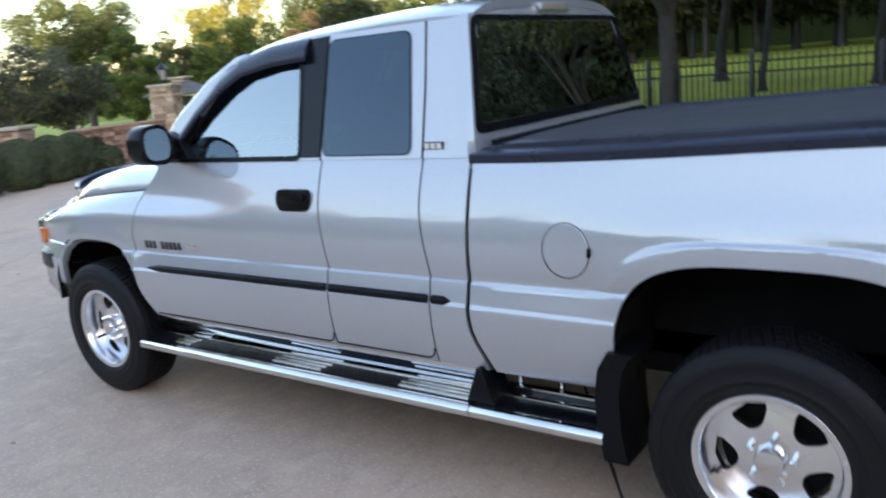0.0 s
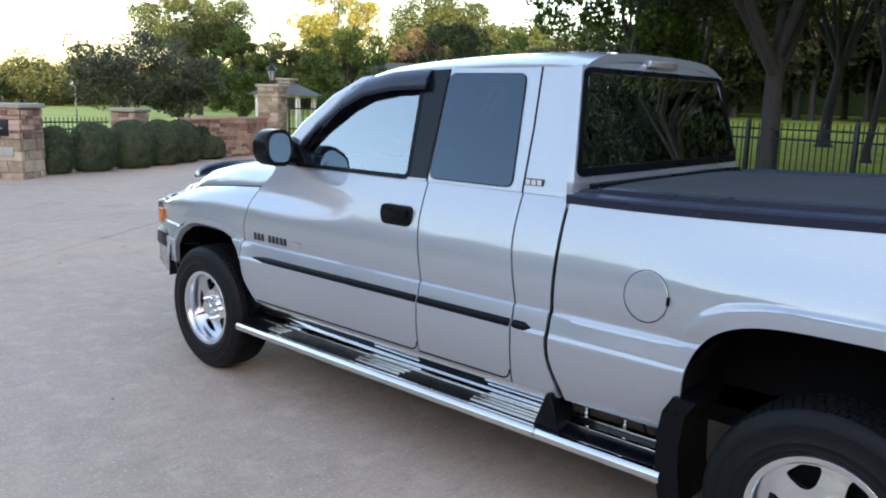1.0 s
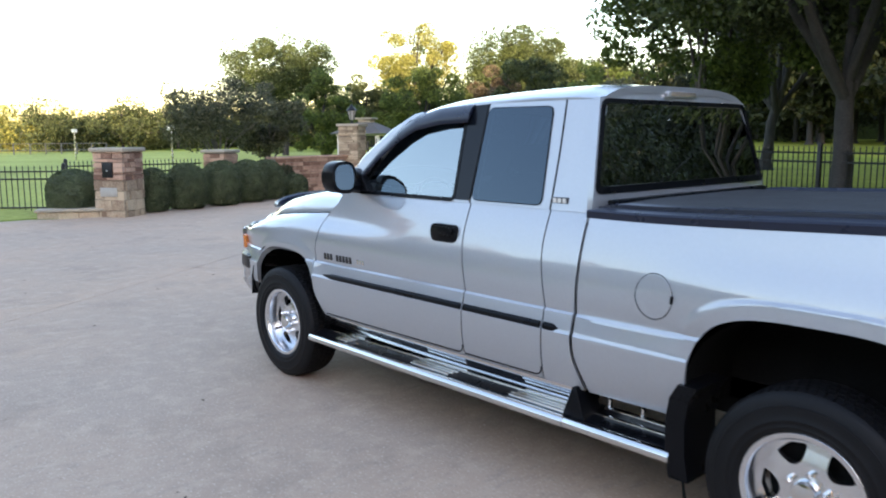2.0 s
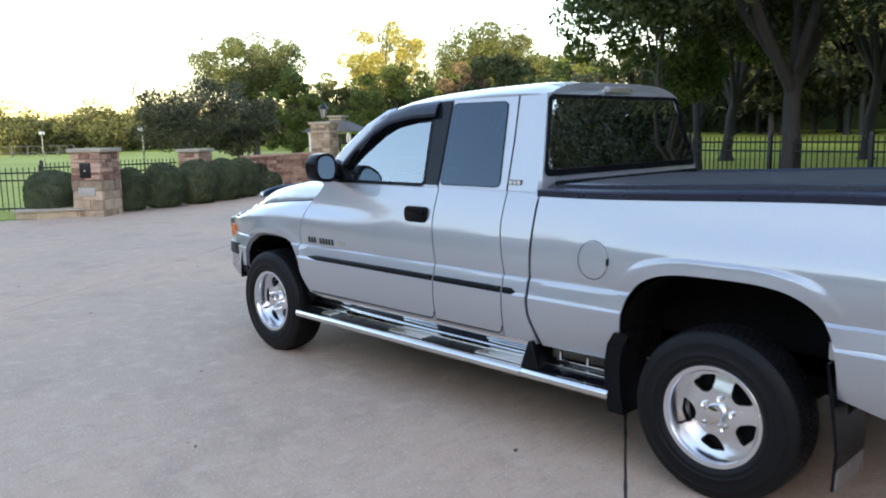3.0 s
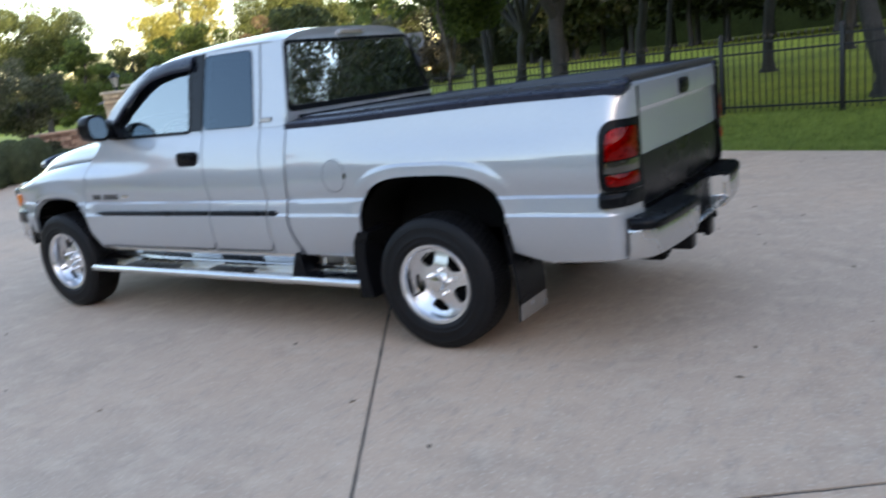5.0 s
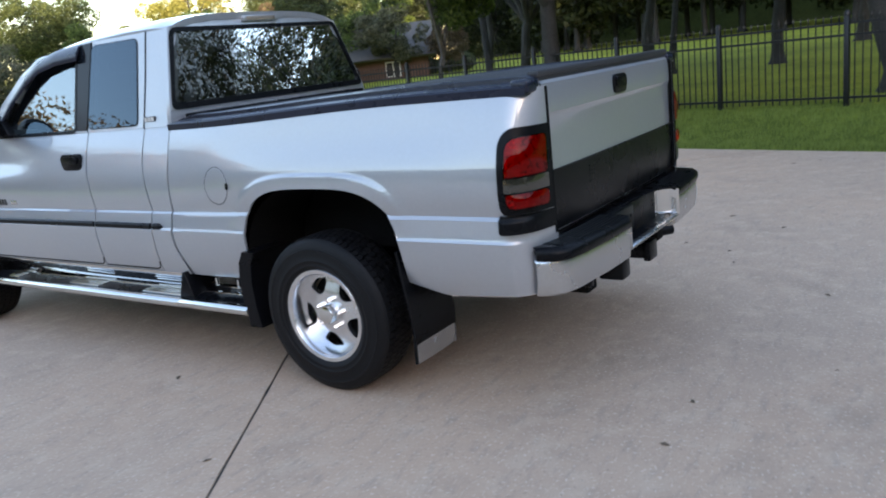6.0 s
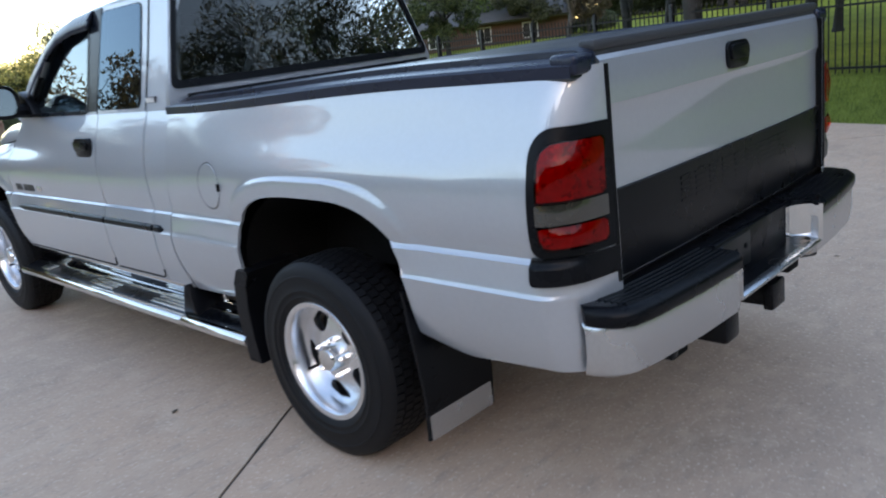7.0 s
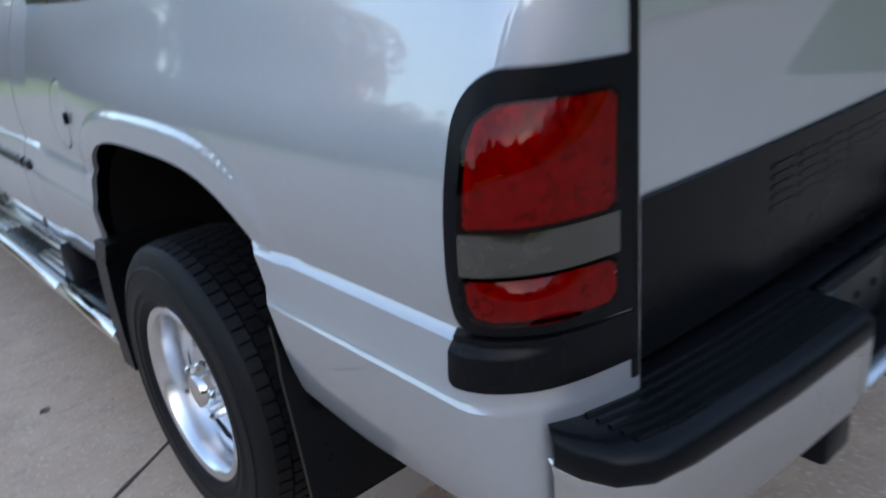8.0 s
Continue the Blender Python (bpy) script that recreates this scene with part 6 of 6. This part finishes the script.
for k in range(4):
    p, q = q0 + (q1 - q0) * k / 3, q0 + (q1 - q0) * (k + 1) / 3
    fence_panel((p.x, p.y, 0), (q.x, q.y, 0), 0.95, 16, "iron fence by the gate")
q0, q1 = Vector((-18.3, 2.2)), Vector((-17.95, 5.4))
for k in range(2):
    p, q = q0 + (q1 - q0) * k / 2, q0 + (q1 - q0) * (k + 1) / 2
    fence_panel((p.x, p.y, 0), (q.x, q.y, 0), 1.0, 16, "iron fence by the gate")


# ---- stone pillars, wall and hedge at the gate ----
def stone_block(owner, x0, x1, y0, y1, z0, z1, material):
    bm = boxed(x0, x1, y0, y1, z0, z1)
    for v in bm.verts:
        v.co += Vector((random.uniform(-1, 1), random.uniform(-1, 1), random.uniform(-1, 1))) * 0.008
    part("stone", bm, material, owner, angle=20)


def pillar(name, at, rz, w, h, label, materials, cap_over=0.05):
    """A square pillar of coursed stones round a mortar core, under a slab cap."""
    e = empty(name, label, "pillar", at, rz)
    a = w / 2
    part("core", boxed(-a + 0.03, a - 0.03, -a + 0.03, a - 0.03, -0.1, h - 0.08), "mortar", e)
    z = -0.05
    row = 0
    while z < h - 0.10:
        ch = random.choice((0.05, 0.07, 0.09, 0.11)) if z > 0.62 else random.choice((0.14, 0.18, 0.22))
        ch = min(ch, h - 0.08 - z)
        mt = materials[1] if z > h * 0.5 else materials[0]
        for side in range(4):
            cuts = [-a]
            while cuts[-1] < a - 0.12:
                cuts.append(min(a, cuts[-1] + random.uniform(0.16, 0.42)))
            if cuts[-1] < a:
                cuts[-1] = a
            for c0, c1 in zip(cuts, cuts[1:]):
                o = random.uniform(0, 0.02)
                if side == 0:
                    stone_block(e, c0 + 0.005, c1 - 0.005, -a - o, -a + 0.06, z + 0.005, z + ch - 0.005, mt)
                elif side == 1:
                    stone_block(e, c0 + 0.005, c1 - 0.005, a - 0.06, a + o, z + 0.005, z + ch - 0.005, mt)
                elif side == 2:
                    stone_block(e, -a - o, -a + 0.055, max(c0, -a + 0.062) + 0.005, min(c1, a - 0.062) - 0.005, z + 0.005, z + ch - 0.005, mt)
                else:
                    stone_block(e, a - 0.055, a + o, max(c0, -a + 0.062) + 0.005, min(c1, a - 0.062) - 0.005, z + 0.005, z + ch - 0.005, mt)
        z += ch
        row += 1
    bm = boxed(-a - cap_over, a + cap_over, -a - cap_over, a + cap_over, h - 0.08, h, bevel=0.012)
    part("cap", bm, "cap", e, "pale slab cap stone")
    return e


mail = pillar("mailbox_pillar", (-15.38, 2.34, 0), 35, 0.68, 1.40, "coursed sandstone mailbox pillar with a slab cap", ("stone", "brick"))
bm = boxed(-0.12, 0.12, -0.38, -0.335, 0.80, 1.10, bevel=0.008)
box_ = part("mail_door", bm, "iron", mail, "black metal mailbox door")
bm = boxed(-0.02, 0.02, -0.39, -0.378, 0.93, 0.96, bevel=0.004)
part("latch", bm, "steel", box_)
bm = boxed(-0.19, 0.19, -0.375, -0.335, 0.42, 0.60, bevel=0.006)
part("plaque", bm, "plate", mail, "pale stone plaque")
ledge = empty("stone_ledge", "low sandstone ledge with a pale slab top", "ledge", (-15.7, 1.62, 0), 65)
for k in range(4):
    stone_block(ledge, -0.75 + 0.38 * k, -0.75 + 0.38 * k + 0.37, -0.18, 0.18, -0.05, 0.12, "stone")
part("cap", boxed(-0.80, 0.80, -0.22, 0.22, 0.125, 0.18, bevel=0.01), "cap", ledge)
pillar("wall_pillar", (-17.75, 5.8, 0), 30, 0.62, 1.28, "red stone pillar at the end of the fence", ("brick", "brick"))
gp = pillar("gate_pillar", (-18.25, 10.32, 0), 30, 0.62, 1.97, "tall sandstone gate pillar with a lantern on top", ("stone", "stone"))


def lantern(at, s):
    e = empty("lantern", "black iron lantern with clear panes on a gate pillar", "lantern", at)
    bm = bmesh.new()
    tube(bm, [(0, 0, 0), (0, 0, 0.10 * s)], [0.05 * s, 0.03 * s], 8)
    part("foot", bm, "iron", e)
    bm = bmesh.new()
    tube(bm, [(0, 0, 0.12 * s), (0, 0, 0.40 * s)], [0.07 * s, 0.13 * s], 6)
    part("panes", bm, "plate", e, "frosted panes", angle=20)
    for k in range(6):
        a = 2 * math.pi * k / 6
        bm = bmesh.new()
        tube(bm, [(0.075 * s * math.cos(a), 0.075 * s * math.sin(a), 0.11 * s), (0.135 * s * math.cos(a), 0.135 * s * math.sin(a), 0.41 * s)], 0.012 * s, 6)
        part("bar", bm, "iron", e)
    bm = bmesh.new()
    tube(bm, [(0, 0, 0.40 * s), (0, 0, 0.44 * s), (0, 0, 0.54 * s), (0, 0, 0.62 * s)], [0.17 * s, 0.15 * s, 0.05 * s, 0.01 * s], 8)
    part("hood", bm, "iron", e)


lantern((-18.25, 10.32, 1.97), 0.95)


def stone_wall(name, p, q, h, t, label):
    p, q = Vector(p), Vector(q)
    L = (q - p).length
    e = empty(name, label, "wall", (p.x, p.y, 0), math.degrees(math.atan2(q.y - p.y, q.x - p.x)), kind="structure")
    part("core", boxed(0, L, -t / 2 + 0.02, t / 2 - 0.02, -0.1, h - 0.03), "mortar", e)
    z = -0.05
    while z < h - 0.08:
        ch = min(random.choice((0.06, 0.08, 0.11)), h - 0.05 - z)
        x = 0.0
        while x < L - 0.05:
            w = min(random.uniform(0.18, 0.42), L - x)
            stone_block(e, x + 0.006, x + w - 0.006, -t / 2 - random.uniform(0, 0.02), t / 2 + 0.01, z + 0.006, z + ch - 0.006, "brick")
            x += w
        z += ch
    part("cap", boxed(-0.02, L + 0.02, -t / 2 - 0.04, t / 2 + 0.04, h - 0.05, h + 0.01, bevel=0.01), "brick", e)


stone_wall("wall_gate", (-17.8, 7.3), (-18.25, 9.95), 1.05, 0.35, "low red stone wall beside the gate")
hedge_at = ((-16.25, 1.72, 0.55, 0.96), (-15.78, 3.18, 0.38, 0.95), (-15.92, 4.02, 0.46, 1.02), (-16.22, 5.02, 0.48, 1.05), (-16.62, 5.95, 0.46, 1.04), (-17.05, 6.75, 0.44, 1.0))
for i, (x, y, r, h) in enumerate(hedge_at):
    shrub((x, y, 0), r, r, h, "hedge", "clipped rounded green shrub in the hedge", "shrub", 20 + i, n=12000, size=0.019, group="hedge by the drive")
shrub((-18.1, 7.5, 0), 0.6, 0.6, 1.0, "dull", "loose grey-green shrub by the wall", "shrub", 31, size=0.05)
shrub((-17.6, 7.8, 0), 0.42, 0.42, 0.6, "hedge", "small dark shrub by the wall", "shrub", 32, n=2500)


# gate leaf beside the pillar
def gate(p, q, h):
    p, q = Vector(p), Vector(q)
    L = (q - p).length
    e = empty("iron_gate", "tall black iron driveway gate with an arched top", "gate", (p.x, p.y, 0), math.degrees(math.atan2(q.y - p.y, q.x - p.x)))
    for x in (0.03, L - 0.03):
        part("stile", boxed(x - 0.03, x + 0.03, -0.03, 0.03, 0.05, h, bevel=0.004), "iron", e)
    for z in (0.15, h * 0.5, h - 0.15):
        part("rail", boxed(0, L, -0.02, 0.02, z - 0.02, z + 0.02), "iron", e)
    n = int(L / 0.14)
    for k in range(1, n):
        x = L * k / n
        t = h + 0.25 * math.sin(math.pi * x / L)
        part("bar", boxed(x - 0.011, x + 0.011, -0.011, 0.011, 0.06, t), "iron", e, angle=0)


gate((-18.1, 10.75), (-16.4, 13.6), 1.45)


# pavilion with a shingle roof behind the gate
def pavilion(at, rz):
    e = empty("pavilion", "small open pavilion with white posts and a shingled hip roof", "pavilion", at, rz)
    for x in (-0.95, 0.95):
        for y in (-0.95, 0.95):
            part("post", boxed(x - 0.09, x + 0.09, y - 0.09, y + 0.09, -0.1, 1.62, bevel=0.01), "white", e)
    part("beam", boxed(-1.08, 1.08, -1.08, 1.08, 1.60, 1.72, bevel=0.01), "white", e)
    bm = bmesh.new()
    prof = [bm.verts.new(p) for p in ((-1.3, -1.3, 1.70), (1.3, -1.3, 1.70), (1.3, 1.3, 1.70), (-1.3, 1.3, 1.70))]
    top = [bm.verts.new(p) for p in ((-0.35, -0.35, 2.22), (0.35, -0.35, 2.22), (0.35, 0.35, 2.22), (-0.35, 0.35, 2.22))]
    bm.faces.new(prof)
    bm.faces.new(top)
    for k in range(4):
        bm.faces.new((prof[k], prof[(k + 1) % 4], top[(k + 1) % 4], top[k]))
    part("roof", bm, "roof", e, "grey shingle roof", angle=0)
    part("vent", boxed(-0.3, 0.3, -0.3, 0.3, 2.20, 2.36), "cap", e)
    part("vent_cap", boxed(-0.42, 0.42, -0.42, 0.42, 2.36, 2.44, bevel=0.02), "cap", e)


pavilion((-28.97, 18.9, 0), 30)


# lamp posts and the ball court in the far field
def field_lamp(at):
    e = empty("lamp_post", "slim pole with a pale lamp head in the field", "lamp post", at)
    bm = bmesh.new()
    tube(bm, [(0, 0, -0.1), (0, 0, 2.15)], 0.05, 8)
    part("pole", bm, "steel", e)
    part("head", boxed(-0.22, 0.22, -0.14, 0.14, 2.1, 2.32, bevel=0.03), "white", e)


field_lamp((-35.2, 12.1, -0.2))
field_lamp((-57.7, 14.8, -0.2))


def court_fence(p, q, h, n):
    p, q = Vector(p), Vector(q)
    L = (q - p).length
    e = empty("court_fence", "grey wire fence round a ball court", "fence", (p.x, p.y, -0.3), math.degrees(math.atan2(q.y - p.y, q.x - p.x)))
    for k in range(n + 1):
        bm = bmesh.new()
        tube(bm, [(L * k / n, 0, 0), (L * k / n, 0, h)], 0.06, 6)
        part("post", bm, "galvanised", e)
    for z in (0.2, h * 0.5, h):
        bm = bmesh.new()
        tube(bm, [(0, 0, z), (L, 0, z)], 0.035, 6)
        part("rail", bm, "galvanised", e)
    bm = bmesh.new()
    for k in range(int(L / 0.5)):
        tube(bm, [(k * 0.5, 0, 0), (k * 0.5, 0, h)], 0.012, 3, False)
    part("wire", bm, "galvanised", e)


court_fence((-81.2, 12.5), (-78.7, 24.3), 1.25, 9)


# brick house far behind the wood
def house(at, rz):
    e = empty("house", "red brick house with a grey shingle roof among the trees", "house", at, rz)
    part("wall", boxed(-7, 7, -4, 4, -0.5, 1.9), "house", e)
    bm = bmesh.new()
    prism(bm, [(-4.8, 1.75), (0, 4.05), (4.8, 1.75), (4.6, 1.62), (0, 3.82), (-4.6, 1.62)], "x", -7.5, 7.5)
    part("roof", bm, "roof", e, "grey shingle roof", angle=0)
    bm = bmesh.new()
    prism(bm, [(-4.0, 1.9), (4.0, 1.9), (0, 3.75)], "x", -6.95, 6.95)
    part("gable", bm, "house", e, angle=0)
    for x in (-4.6, -1.6, 1.6, 4.6):
        w = part("window", boxed(x - 0.5, x + 0.5, -4.06, -3.98, 0.5, 1.5), "white", e, "white framed window")
        for dx in (-0.23, 0.23):
            part("pane", boxed(x + dx - 0.19, x + dx + 0.19, -4.09, -4.05, 0.58, 1.42), "iron", w)


house((-35.8, 39.8, 0.1), 35)
tree((-29.6, 31.2, gz(-29.6, 31.2)), 5.6, 2.8, 0.12, "oak", "dark green ornamental tree before the house", 65, low=0.12, clumps=60, per=200, size=0.12)
tree((-29.0, 38.5, gz(-29.0, 38.5)), 4.6, 2.4, 0.1, "dull", "grey-green ornamental tree before the house", 61, low=0.25, clumps=50, per=160, size=0.12)
tree((-26.5, 41.0, gz(-26.5, 41.0)), 3.0, 1.5, 0.08, "brown", "small reddish ornamental tree before the house", 62, low=0.2, clumps=40, per=150, size=0.1)
tree((-33.0, 40.5, gz(-33.0, 40.5)), 5.0, 2.6, 0.1, "green", "green ornamental tree before the house", 63, low=0.25, clumps=50, per=160, size=0.12)
for i, (x, y) in enumerate(((-31, 41), (-29.5, 42), (-33, 39.5), (-27.5, 43.5))):
    shrub((x, y, gz(x, y)), 1.3, 1.1, 1.2, "hedge", "dark clipped shrub before the house", "shrub", 60 + i, n=1800, size=0.09, group="shrubs by the house")


# ---- grass along the drive ----
def grass():
    rng = np.random.default_rng(5)
    n = 60000
    x = rng.uniform(-3.5, 4.0, n)
    y = 6.36 - 0.29 * x + np.abs(rng.normal(0, 1.0, n)) * 1.9 + 0.03
    z = np.array([gz(a, b) for a, b in zip(x, y)])
    a = rng.uniform(0, 6.28, n)
    h = rng.uniform(0.03, 0.075, n)
    lean_x, lean_y = rng.normal(0, 0.02, n), rng.normal(0, 0.02, n)
    w = 0.004
    v = np.stack((np.stack((x - w * np.cos(a), y - w * np.sin(a), z - 0.01), 1), np.stack((x + w * np.cos(a), y + w * np.sin(a), z - 0.01), 1), np.stack((x + lean_x, y + lean_y, z + h), 1)), axis=1).reshape(-1, 3)
    ob = bulk("grass", v, np.arange(3 * n).reshape(n, 3), "blade", None)
    tagged(ob, "short green grass blades along the edge of the drive", "grass", kind="stuff")


grass()


def litter():
    """Dry leaves and bits of twig lying on the concrete."""
    rng = np.random.default_rng(9)
    verts, faces = [], []
    for _ in range(260):
        x, y = rng.uniform(-11, 6), rng.uniform(-6.5, 6.0)
        if -4.6 < x < 1.4 and -1.05 < y < 1.05:
            continue
        a, ln = rng.uniform(0, 6.28), rng.uniform(0.008, 0.028)
        w = ln * rng.uniform(0.2, 0.6)
        c, s_ = math.cos(a), math.sin(a)
        n = len(verts)
        for u, v_, h in ((-1, 0, 0.002), (-0.2, 1, 0.008), (1, 0.1, 0.004), (0.1, -1, 0.007)):
            verts.append((x + c * u * ln - s_ * v_ * w, y + s_ * u * ln + c * v_ * w, h))
        faces.append((n, n + 1, n + 2, n + 3))
    ob = raw("leaf_litter", verts, faces, "litter")
    tagged(ob, "small dry brown leaves scattered on the concrete", "leaves", kind="stuff")


litter()
